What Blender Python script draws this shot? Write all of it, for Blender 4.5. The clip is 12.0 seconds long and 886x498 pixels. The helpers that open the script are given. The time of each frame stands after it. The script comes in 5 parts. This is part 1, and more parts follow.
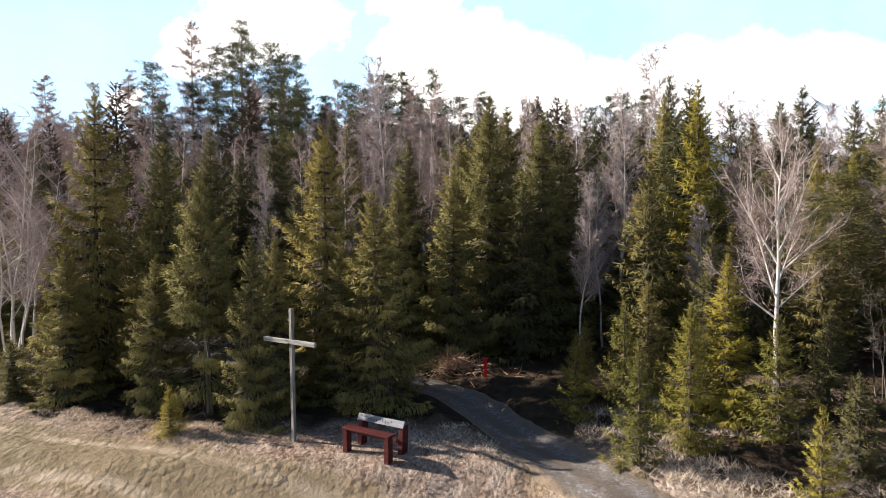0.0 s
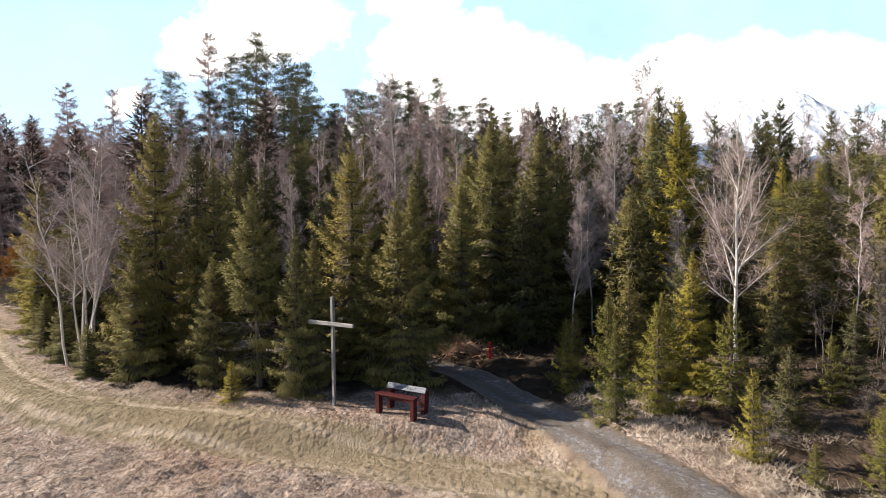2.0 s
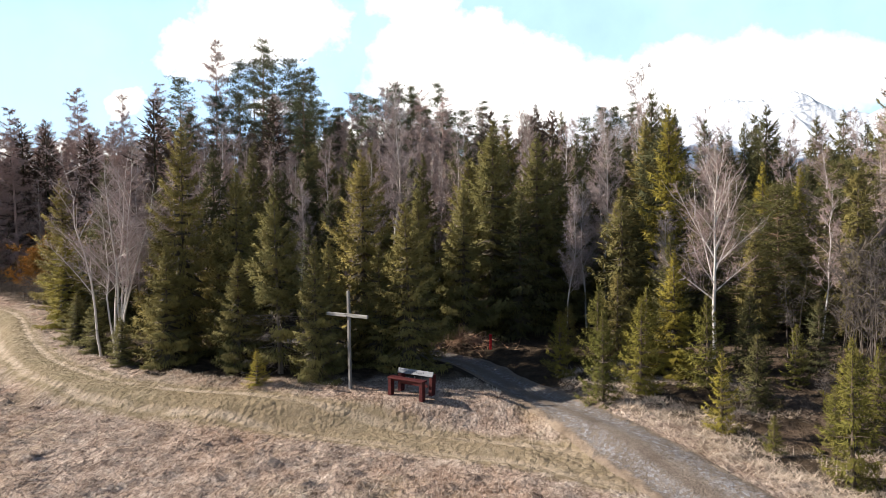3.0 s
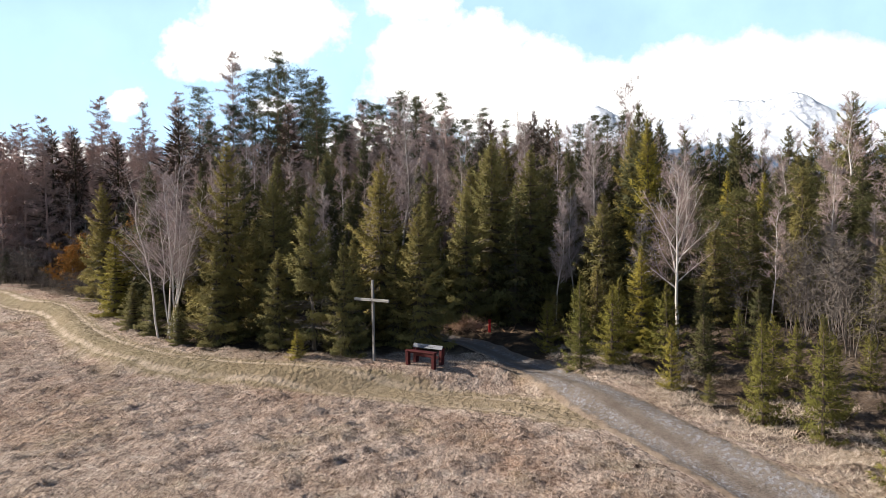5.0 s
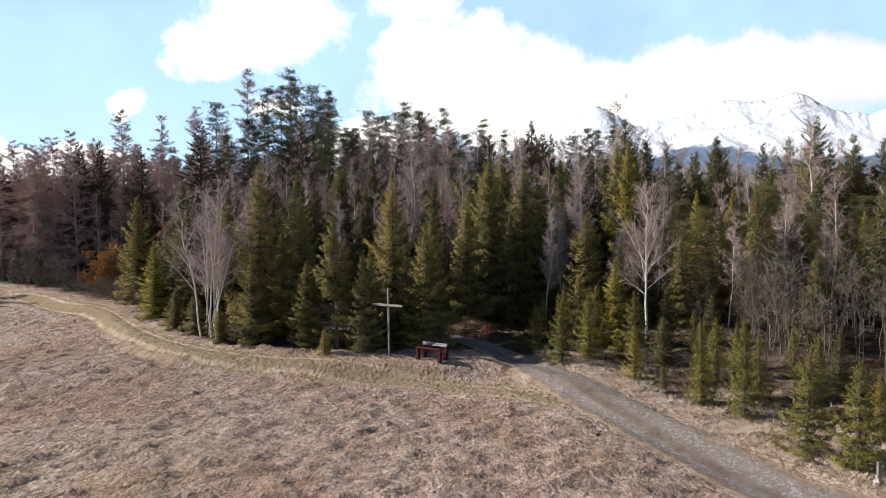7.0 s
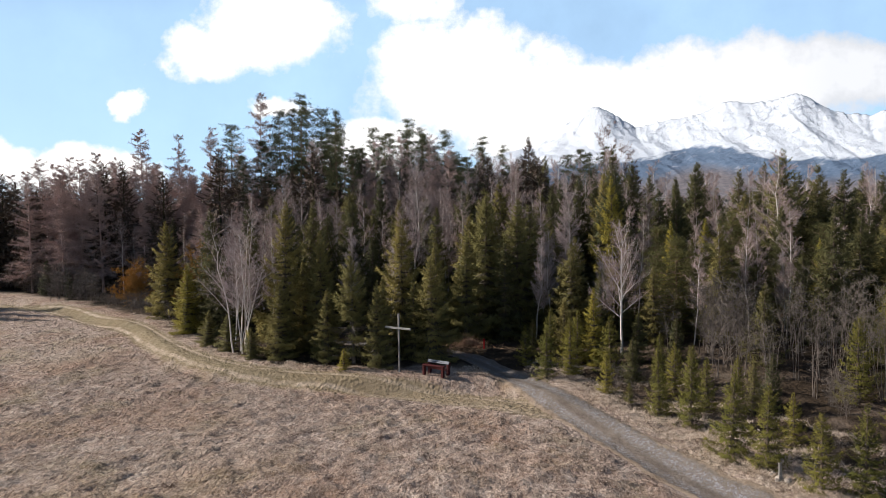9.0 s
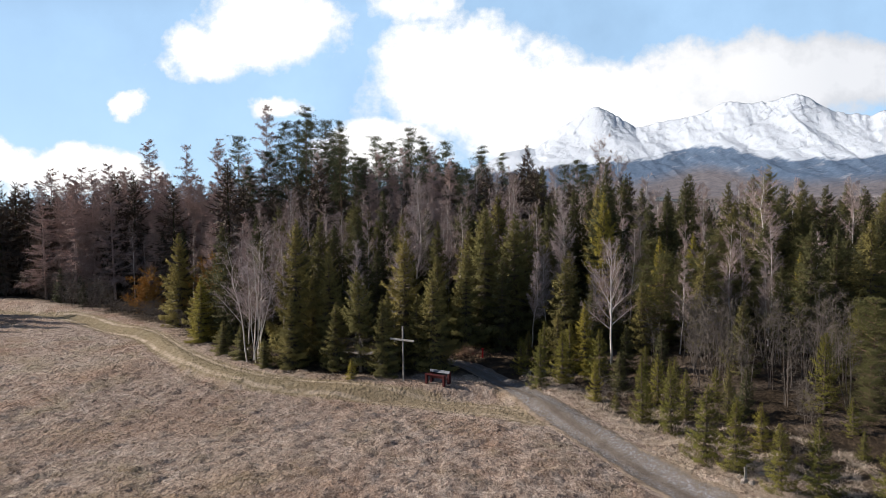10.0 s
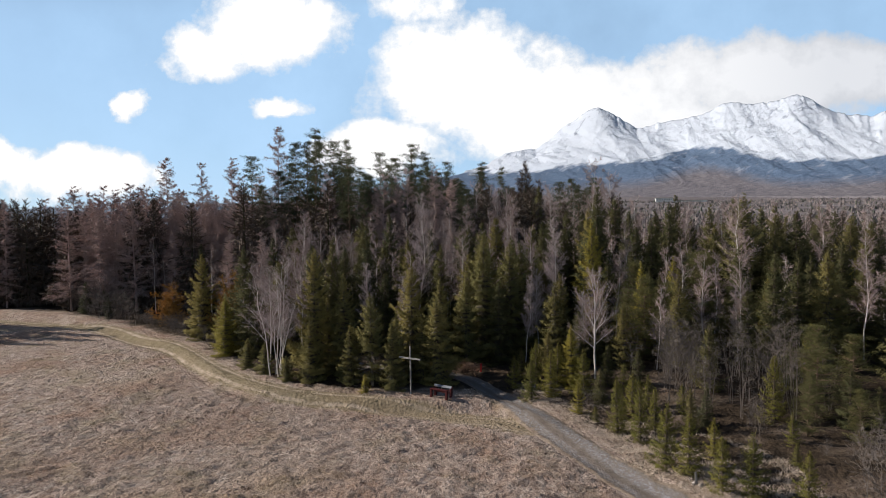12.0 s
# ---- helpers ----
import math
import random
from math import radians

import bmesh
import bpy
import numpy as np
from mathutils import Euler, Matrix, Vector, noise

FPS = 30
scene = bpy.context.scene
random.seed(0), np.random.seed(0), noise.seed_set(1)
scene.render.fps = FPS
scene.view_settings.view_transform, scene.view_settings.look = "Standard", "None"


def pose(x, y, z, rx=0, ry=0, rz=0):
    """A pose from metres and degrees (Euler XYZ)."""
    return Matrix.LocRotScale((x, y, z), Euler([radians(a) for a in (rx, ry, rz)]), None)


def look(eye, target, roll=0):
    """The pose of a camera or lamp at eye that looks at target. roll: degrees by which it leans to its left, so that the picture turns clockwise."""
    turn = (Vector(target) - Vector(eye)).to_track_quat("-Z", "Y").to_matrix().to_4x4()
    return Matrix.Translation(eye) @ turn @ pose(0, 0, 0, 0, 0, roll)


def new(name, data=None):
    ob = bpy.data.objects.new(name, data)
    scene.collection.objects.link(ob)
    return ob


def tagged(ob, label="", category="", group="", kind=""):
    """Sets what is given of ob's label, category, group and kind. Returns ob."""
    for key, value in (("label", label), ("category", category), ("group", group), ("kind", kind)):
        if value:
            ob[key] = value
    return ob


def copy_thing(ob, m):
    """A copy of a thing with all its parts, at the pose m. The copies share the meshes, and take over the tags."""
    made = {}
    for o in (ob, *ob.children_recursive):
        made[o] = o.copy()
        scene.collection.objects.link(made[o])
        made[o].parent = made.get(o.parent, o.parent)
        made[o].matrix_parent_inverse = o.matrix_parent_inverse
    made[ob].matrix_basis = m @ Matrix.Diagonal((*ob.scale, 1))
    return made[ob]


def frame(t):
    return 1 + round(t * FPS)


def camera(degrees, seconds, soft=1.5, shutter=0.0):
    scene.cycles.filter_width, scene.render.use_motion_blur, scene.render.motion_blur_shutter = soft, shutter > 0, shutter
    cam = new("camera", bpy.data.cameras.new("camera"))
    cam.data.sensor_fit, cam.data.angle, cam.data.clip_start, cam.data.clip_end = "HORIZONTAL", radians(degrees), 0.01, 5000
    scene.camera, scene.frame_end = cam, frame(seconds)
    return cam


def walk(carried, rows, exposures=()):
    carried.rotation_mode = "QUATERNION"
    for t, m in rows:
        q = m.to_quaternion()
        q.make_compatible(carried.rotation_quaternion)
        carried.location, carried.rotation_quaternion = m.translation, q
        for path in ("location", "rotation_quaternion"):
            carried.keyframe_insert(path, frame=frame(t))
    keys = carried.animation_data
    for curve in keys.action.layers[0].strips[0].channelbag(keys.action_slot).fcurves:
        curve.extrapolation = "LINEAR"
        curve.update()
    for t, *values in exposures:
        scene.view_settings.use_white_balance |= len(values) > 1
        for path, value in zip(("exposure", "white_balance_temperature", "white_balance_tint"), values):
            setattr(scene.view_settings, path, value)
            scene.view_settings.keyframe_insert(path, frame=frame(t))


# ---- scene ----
cam = camera(74.0, 12.0, soft=0.7)
PATH = [
    (0, (0.527, 3.176, 5.489), (0.38, 5.169, 5.402), -0.4),
    (0.5, (0.471, 2.463, 5.443), (0.325, 4.456, 5.356), -0.4),
    (1, (0.424, 1.671, 5.478), (0.277, 3.663, 5.392), -0.4),
    (1.5, (0.384, 0.807, 5.539), (0.237, 2.8, 5.453), -0.4),
    (2, (0.354, -0.119, 5.591), (0.206, 1.874, 5.505), -0.4),
    (2.5, (0.332, -1.098, 5.618), (0.184, 0.895, 5.533), -0.4),
    (3, (0.319, -2.122, 5.622), (0.172, -0.13, 5.537), -0.5),
    (5, (0.361, -6.522, 5.658), (0.212, -4.529, 5.574), -0.5),
    (5.5, (0.393, -7.669, 5.761), (0.243, -5.676, 5.678), -0.5),
    (6, (0.433, -8.828, 5.932), (0.283, -6.835, 5.849), -0.5),
    (6.5, (0.48, -9.996, 6.18), (0.33, -8.003, 6.097), -0.5),
    (7, (0.534, -11.173, 6.507), (0.383, -9.181, 6.424), -0.5),
    (9, (0.798, -15.975, 8.472), (0.645, -13.982, 8.391), -0.5),
    (9.5, (0.871, -17.199, 9.057), (0.717, -15.206, 8.975), -0.5),
    (10, (0.944, -18.429, 9.645), (0.79, -16.437, 9.564), -0.5),
    (10.5, (1.016, -19.663, 10.222), (0.861, -17.67, 10.142), -0.5),
    (11, (1.085, -20.892, 10.784), (0.929, -18.9, 10.703), -0.5),
    (11.5, (1.15, -22.106, 11.334), (0.994, -20.114, 11.253), -0.5),
    (12, (1.209, -23.291, 11.892), (1.052, -21.299, 11.812), -0.5),
]
walk(cam, [(t, look(eye, target, roll)) for t, eye, target, roll in PATH],
     exposures=[(0.0, 1.25, 6950, 10), (3.0, 1.12, 6900, 10), (7.0, 0.82, 6750, 10), (9.5, 0.55, 6650, 10), (12.0, 0.33, 6600, 10)])

# ---------------------------------------------------------------- light
SUN_DIR = Vector((-0.88, 0.12, 0.46)).normalized()      # towards the sun
sun = new("sun", bpy.data.lights.new("sun", "SUN"))
sun.data.energy, sun.data.angle, sun.data.color = 4.8, radians(0.6), (1.0, 0.93, 0.85)
sun.matrix_world = look((0, 0, 60), Vector((0, 0, 60)) - SUN_DIR)


def make_world():
    w = bpy.data.worlds.new("sky")
    scene.world = w
    w.use_nodes = True
    nt = w.node_tree
    nt.nodes.clear()
    N, K = nt.nodes.new, nt.links.new

    def num(op, a, b=None, c=None, clamp=False):
        n = N("ShaderNodeMath")
        n.operation, n.use_clamp = op, clamp
        for i, v in enumerate((a, b, c)):
            if v is None:
                continue
            if isinstance(v, (int, float)):
                n.inputs[i].default_value = v
            else:
                K(v, n.inputs[i])
        return n.outputs[0]

    sky = N("ShaderNodeTexSky")
    sky.sky_type, sky.sun_disc = "NISHITA", False
    sky.sun_elevation = math.asin(SUN_DIR.z)
    sky.sun_rotation = math.atan2(SUN_DIR.x, SUN_DIR.y)
    sky.air_density, sky.dust_density, sky.ozone_density, sky.altitude = 1.0, 0.6, 1.5, 800
    co = N("ShaderNodeTexCoord").outputs["Generated"]
    sep = N("ShaderNodeSeparateXYZ")
    K(co, sep.inputs[0])
    x, y, z = sep.outputs
    ahead = num("GREATER_THAN", y, 0.05)
    yy = num("MAXIMUM", y, 0.05)
    u, v = num("DIVIDE", x, yy), num("DIVIDE", z, yy)
    flat = N("ShaderNodeCombineXYZ")
    K(u, flat.inputs[0]), K(v, flat.inputs[1])

    def noise_at(vec, scale, detail, rough=0.6):
        n = N("ShaderNodeTexNoise")
        n.inputs["Scale"].default_value, n.inputs["Detail"].default_value = scale, detail
        n.inputs["Roughness"].default_value = rough
        K(vec, n.inputs["Vector"])
        return n.outputs

    warp = noise_at(flat.outputs[0], 5.0, 6)
    wsep = N("ShaderNodeSeparateColor")
    K(warp["Color"], wsep.inputs[0])
    u2 = num("ADD", u, num("MULTIPLY", num("SUBTRACT", wsep.outputs[0], 0.5), 0.16))
    v2 = num("ADD", v, num("MULTIPLY", num("SUBTRACT", wsep.outputs[1], 0.5), 0.11))
    # cumulus banks over the ridge: centre (x/y, z/y), half sizes, density
    banks = ((-0.045, 0.245, 0.19, 0.12, 1.0), (0.13, 0.185, 0.26, 0.10, 1.0), (0.46, 0.235, 0.30, 0.075, 1.0),
             (-0.36, 0.35, 0.13, 0.09, 0.95), (-0.48, 0.295, 0.09, 0.06, 0.9), (-0.63, 0.225, 0.045, 0.032, 1.0),
             (-0.73, 0.10, 0.17, 0.055, 1.0), (-0.87, 0.125, 0.09, 0.045, 1.0), (-0.18, 0.13, 0.13, 0.05, 0.9),
             (-0.355, 0.205, 0.06, 0.018, 0.7), (0.34, 0.16, 0.24, 0.06, 0.9), (-0.12, 0.39, 0.09, 0.05, 0.6))
    total = None
    for cu, cv, ru, rv, dens in banks:
        a = num("DIVIDE", num("SUBTRACT", u2, cu), ru)
        b = num("DIVIDE", num("SUBTRACT", v2, cv), rv)
        d = num("ADD", num("MULTIPLY", a, a), num("MULTIPLY", b, b))
        m = num("MULTIPLY", num("SUBTRACT", 0.95, num("POWER", d, 0.8)), dens)
        total = m if total is None else num("MAXIMUM", total, m)
    fine = noise_at(flat.outputs[0], 11.0, 9, 0.62)["Fac"]
    puff = num("ADD", total, num("MULTIPLY", num("SUBTRACT", fine, 0.52), 1.9))
    total = num("MULTIPLY", num("ADD", puff, 0.10), 2.3, clamp=True)
    # the rest of the dome: thin scattered clouds of the same weather
    dome = noise_at(co, 2.6, 7)["Fac"]
    rest = num("MULTIPLY", num("SUBTRACT", dome, 0.5), 3.0, clamp=True)
    veil = num("ADD", num("MULTIPLY", num("SUBTRACT", dome, 0.35), 0.8, clamp=True), 0.56)
    low = num("MULTIPLY", num("SUBTRACT", 0.62, v), 4.0, clamp=True)
    mask = num("ADD", num("MULTIPLY", num("MULTIPLY", ahead, low), total), num("MULTIPLY", rest, 0.06), clamp=True)
    up = num("GREATER_THAN", z, -0.02)
    mask = num("MULTIPLY", mask, up)
    skyc = N("ShaderNodeMix")
    skyc.data_type, skyc.blend_type = "RGBA", "MULTIPLY"
    skyc.inputs["Factor"].default_value = 1.0
    K(sky.outputs[0], skyc.inputs[6])
    skyc.inputs[7].default_value = (SKY_GAIN, SKY_GAIN, SKY_GAIN, 1)
    hazy = N("ShaderNodeMix")
    hazy.data_type = "RGBA"
    K(num("MULTIPLY", num("MULTIPLY", ahead, low), veil), hazy.inputs["Factor"])
    K(skyc.outputs[2], hazy.inputs[6])
    hazy.inputs[7].default_value = (0.40, 0.62, 0.89, 1)
    shade = N("ShaderNodeMix")
    shade.data_type = "RGBA"
    K(num("MULTIPLY", num("SUBTRACT", puff, 0.0), 1.5, clamp=True), shade.inputs["Factor"])
    shade.inputs[6].default_value = (0.68, 0.70, 0.73, 1)
    shade.inputs[7].default_value = (0.96, 0.965, 0.975, 1)
    mix = N("ShaderNodeMix")
    mix.data_type = "RGBA"
    K(mask, mix.inputs["Factor"]), K(hazy.outputs[2], mix.inputs[6]), K(shade.outputs[2], mix.inputs[7])
    grey = N("ShaderNodeMix")
    grey.data_type, grey.blend_type = "RGBA", "MULTIPLY"
    K(num("MULTIPLY", num("MULTIPLY", mask, ahead), num("MULTIPLY", num("SUBTRACT", u, 0.05), 2.0, clamp=True)), grey.inputs["Factor"])
    K(mix.outputs[2], grey.inputs[6])
    grey.inputs[7].default_value = (0.64, 0.66, 0.70, 1)
    bg = N("ShaderNodeBackground")
    K(grey.outputs[2], bg.inputs["Color"])
    bg.inputs["Strength"].default_value = 1.0
    out = N("ShaderNodeOutputWorld")
    K(bg.outputs[0], out.inputs["Surface"])


SKY_GAIN = 0.068
make_world()

# ---------------------------------------------------------------- materials


class Mat:
    """A node material with a Principled surface and short helpers."""

    def __init__(self, name, rough=0.9, spec=0.2):
        self.m = bpy.data.materials.new(name)
        self.m.use_nodes = True
        self.t = self.m.node_tree
        self.p = self.t.nodes["Principled BSDF"]
        self.p.inputs["Roughness"].default_value = rough
        self.p.inputs["Specular IOR Level"].default_value = spec

    def node(self, kind, **values):
        n = self.t.nodes.new(kind)
        for k, v in values.items():
            n.inputs[k].default_value = v
        return n

    def link(self, a, b):
        self.t.links.new(a, b)

    def place(self):
        return self.node("ShaderNodeTexCoord").outputs["Object"]

    def noise(self, scale, detail=5, rough=0.6, stretch=None, vec=None):
        v = vec or self.place()
        if stretch:
            mp = self.node("ShaderNodeMapping", Scale=stretch)
            self.link(v, mp.inputs["Vector"])
            v = mp.outputs[0]
        n = self.node("ShaderNodeTexNoise", Scale=scale, Detail=detail, Roughness=rough)
        self.link(v, n.inputs["Vector"])
        return n.outputs["Fac"]

    def ramp(self, fac, stops):
        n = self.node("ShaderNodeValToRGB")
        e = n.color_ramp.elements
        while len(e) < len(stops):
            e.new(0.5)
        for el, (pos, col) in zip(e, stops):
            el.position, el.color = pos, (*col, 1) if len(col) == 3 else col
        self.link(fac, n.inputs["Fac"])
        return n.outputs["Color"]

    def grey(self, fac, lo, hi):
        n = self.node("ShaderNodeMapRange")
        n.inputs["From Min"].default_value, n.inputs["From Max"].default_value = lo, hi
        self.link(fac, n.inputs["Value"])
        return n.outputs[0]

    def mix(self, fac, a, b, blend="MIX"):
        n = self.node("ShaderNodeMix")
        n.data_type, n.blend_type = "RGBA", blend
        for v, i in ((fac, 0), (a, 6), (b, 7)):
            if isinstance(v, (int, float)):
                n.inputs[i].default_value = v
            elif isinstance(v, tuple):
                n.inputs[i].default_value = (*v, 1)
            else:
                self.link(v, n.inputs[i])
        return n.outputs[2]

    def math(self, op, a, b, clamp=False):
        n = self.node("ShaderNodeMath")
        n.operation, n.use_clamp = op, clamp
        for i, v in enumerate((a, b)):
            if isinstance(v, (int, float)):
                n.inputs[i].default_value = v
            else:
                self.link(v, n.inputs[i])
        return n.outputs[0]

    def attr(self, name):
        n = self.node("ShaderNodeAttribute")
        n.attribute_name = name
        return n.outputs["Fac"]

    def random(self):
        return self.node("ShaderNodeObjectInfo").outputs["Random"]

    def island(self):
        return self.node("ShaderNodeNewGeometry").outputs["Random Per Island"]

    def color(self, c):
        self.link(c, self.p.inputs["Base Color"])

    def bump(self, h, strength, distance):
        n = self.node("ShaderNodeBump", Strength=strength, Distance=distance)
        self.link(h, n.inputs["Height"])
        self.link(n.outputs[0], self.p.inputs["Normal"])


def needles(name, stops, glow=0.25):
    """Conifer needles: colour by tree and by twig, some light passing through."""
    k = Mat(name, 0.8, 0.08)
    by_tree = k.ramp(k.random(), stops)
    twig = k.grey(k.island(), 0, 1)
    c = k.mix(k.math("MULTIPLY", twig, 0.34), by_tree, (0.04, 0.046, 0.02), "MIX")
    c = k.mix(k.math("MULTIPLY", k.grey(k.noise(1.3, 3), 0.45, 0.75), 0.4), c, (0.17, 0.125, 0.05))
    k.color(c)
    tr = k.node("ShaderNodeBsdfTranslucent")
    k.link(c, tr.inputs["Color"])
    ms = k.node("ShaderNodeMixShader", Fac=glow)
    k.link(k.p.outputs[0], ms.inputs[1]), k.link(tr.outputs[0], ms.inputs[2])
    k.link(ms.outputs[0], k.t.nodes["Material Output"].inputs["Surface"])
    return k.m


def wood_like(name, a, b, scale, stretch=(1, 1, 0.15), rough=0.85, bump=0.5, random_part=0.0):
    k = Mat(name, rough, 0.2)
    n = k.noise(scale, 6, 0.65, stretch)
    c = k.mix(k.grey(n, 0.35, 0.68), a, b)
    if random_part:
        c = k.mix(k.math("MULTIPLY", k.random(), random_part), c, (0.03, 0.025, 0.02))
    k.color(c)
    k.bump(n, bump, 0.02)
    return k.m


# lit and shaded copies of spruce needles: edge trees lighter, trees within darker
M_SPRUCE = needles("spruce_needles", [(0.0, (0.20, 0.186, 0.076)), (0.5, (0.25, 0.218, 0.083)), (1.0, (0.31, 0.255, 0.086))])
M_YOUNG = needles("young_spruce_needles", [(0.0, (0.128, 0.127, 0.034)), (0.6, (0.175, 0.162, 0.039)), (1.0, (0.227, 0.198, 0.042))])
M_SPRUCE_SHADED = needles("shaded_spruce_needles", [(0.0, (0.068, 0.072, 0.038)), (0.45, (0.105, 0.103, 0.047)), (0.8, (0.155, 0.139, 0.057)), (1.0, (0.22, 0.184, 0.066))])
# yellow-green trees, with the sun on them put into the colour
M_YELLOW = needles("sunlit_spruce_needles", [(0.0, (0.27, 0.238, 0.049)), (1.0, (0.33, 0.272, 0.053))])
M_FARSPRUCE_SHADED = needles("shaded_far_spruce_needles", [(0.0, (0.045, 0.052, 0.032)), (0.7, (0.070, 0.074, 0.040)), (1.0, (0.115, 0.105, 0.049))])
M_PINE = needles("pine_needles", [(0.0, (0.066, 0.079, 0.049)), (1.0, (0.096, 0.108, 0.059))])
M_PINE_YOUNG = needles("young_pine_needles", [(0.0, (0.11, 0.112, 0.050)), (1.0, (0.15, 0.142, 0.055))])
M_BARK = wood_like("spruce_bark", (0.075, 0.055, 0.042), (0.17, 0.13, 0.105), 9)
# near-black brown: the shade inside spruce crowns, put into the twigs' colour
M_INNER_SHADE = wood_like("shaded_inner_twigs", (0.045, 0.038, 0.027), (0.085, 0.070, 0.050), 5, (1, 1, 1))
M_DEAD = wood_like("dead_twigs", (0.10, 0.082, 0.07), (0.20, 0.17, 0.148), 6)
M_PINEBARK = wood_like("pine_bark", (0.11, 0.075, 0.055), (0.22, 0.145, 0.10), 7)
M_LARCH = wood_like("larch_twigs", (0.34, 0.245, 0.222), (0.50, 0.385, 0.36), 3)
M_TWIG = wood_like("birch_twigs", (0.34, 0.27, 0.265), (0.53, 0.445, 0.44), 3, random_part=0.2)
M_TWIG_DEEP = wood_like("forest_birch_twigs", (0.29, 0.215, 0.20), (0.47, 0.37, 0.35), 3, random_part=0.25)
M_SHRUB = wood_like("shrub_twigs", (0.10, 0.082, 0.072), (0.215, 0.182, 0.162), 3, random_part=0.25)
M_HEAP = wood_like("brushwood", (0.17, 0.095, 0.06), (0.36, 0.24, 0.16), 4)
M_RUSTLEAF = wood_like("withered_leaves", (0.30, 0.15, 0.04), (0.46, 0.27, 0.08), 5)


def birch_bark():
    k = Mat("birch_bark", 0.7, 0.3)
    n = k.noise(3.0, 4, 0.6, (2.0, 2.0, 7.0))
    k.color(k.mix(k.grey(n, 0.60, 0.68), (0.58, 0.54, 0.51), (0.06, 0.05, 0.045)))
    k.bump(n, 0.3, 0.01)
    return k.m


M_BIRCH = birch_bark()
# weathered grey, darkened further for the tree shade on the upright
M_CROSS = wood_like("weathered_shaded_wood", (0.10, 0.094, 0.088), (0.33, 0.32, 0.31), 14, (1, 1, 0.08), 0.8, 0.6)
M_BEAM = wood_like("weathered_grey_beam", (0.15, 0.145, 0.14), (0.40, 0.39, 0.38), 14, (0.08, 1, 1), 0.8, 0.6)
M_RED = wood_like("dark_red_paint", (0.045, 0.009, 0.010), (0.09, 0.018, 0.018), 11, (0.15, 1, 1), 0.55, 0.35)
# board's grey darkened and blued: tree shade put into the colour
M_GREYTOP = wood_like("shaded_faded_board", (0.13, 0.138, 0.16), (0.25, 0.26, 0.29), 7, (0.2, 1, 1), 0.6, 0.3)
M_INK = Mat("dark_marks", 0.8).m
M_INK.node_tree.nodes["Principled BSDF"].inputs["Base Color"].default_value = (0.07, 0.075, 0.09, 1)
M_STONE = wood_like("pale_stone", (0.24, 0.20, 0.175), (0.40, 0.36, 0.33), 9, (1, 1, 1), 0.9, 0.4)
M_POST = wood_like("bright_red_paint", (0.40, 0.015, 0.015), (0.60, 0.03, 0.03), 8, rough=0.5)


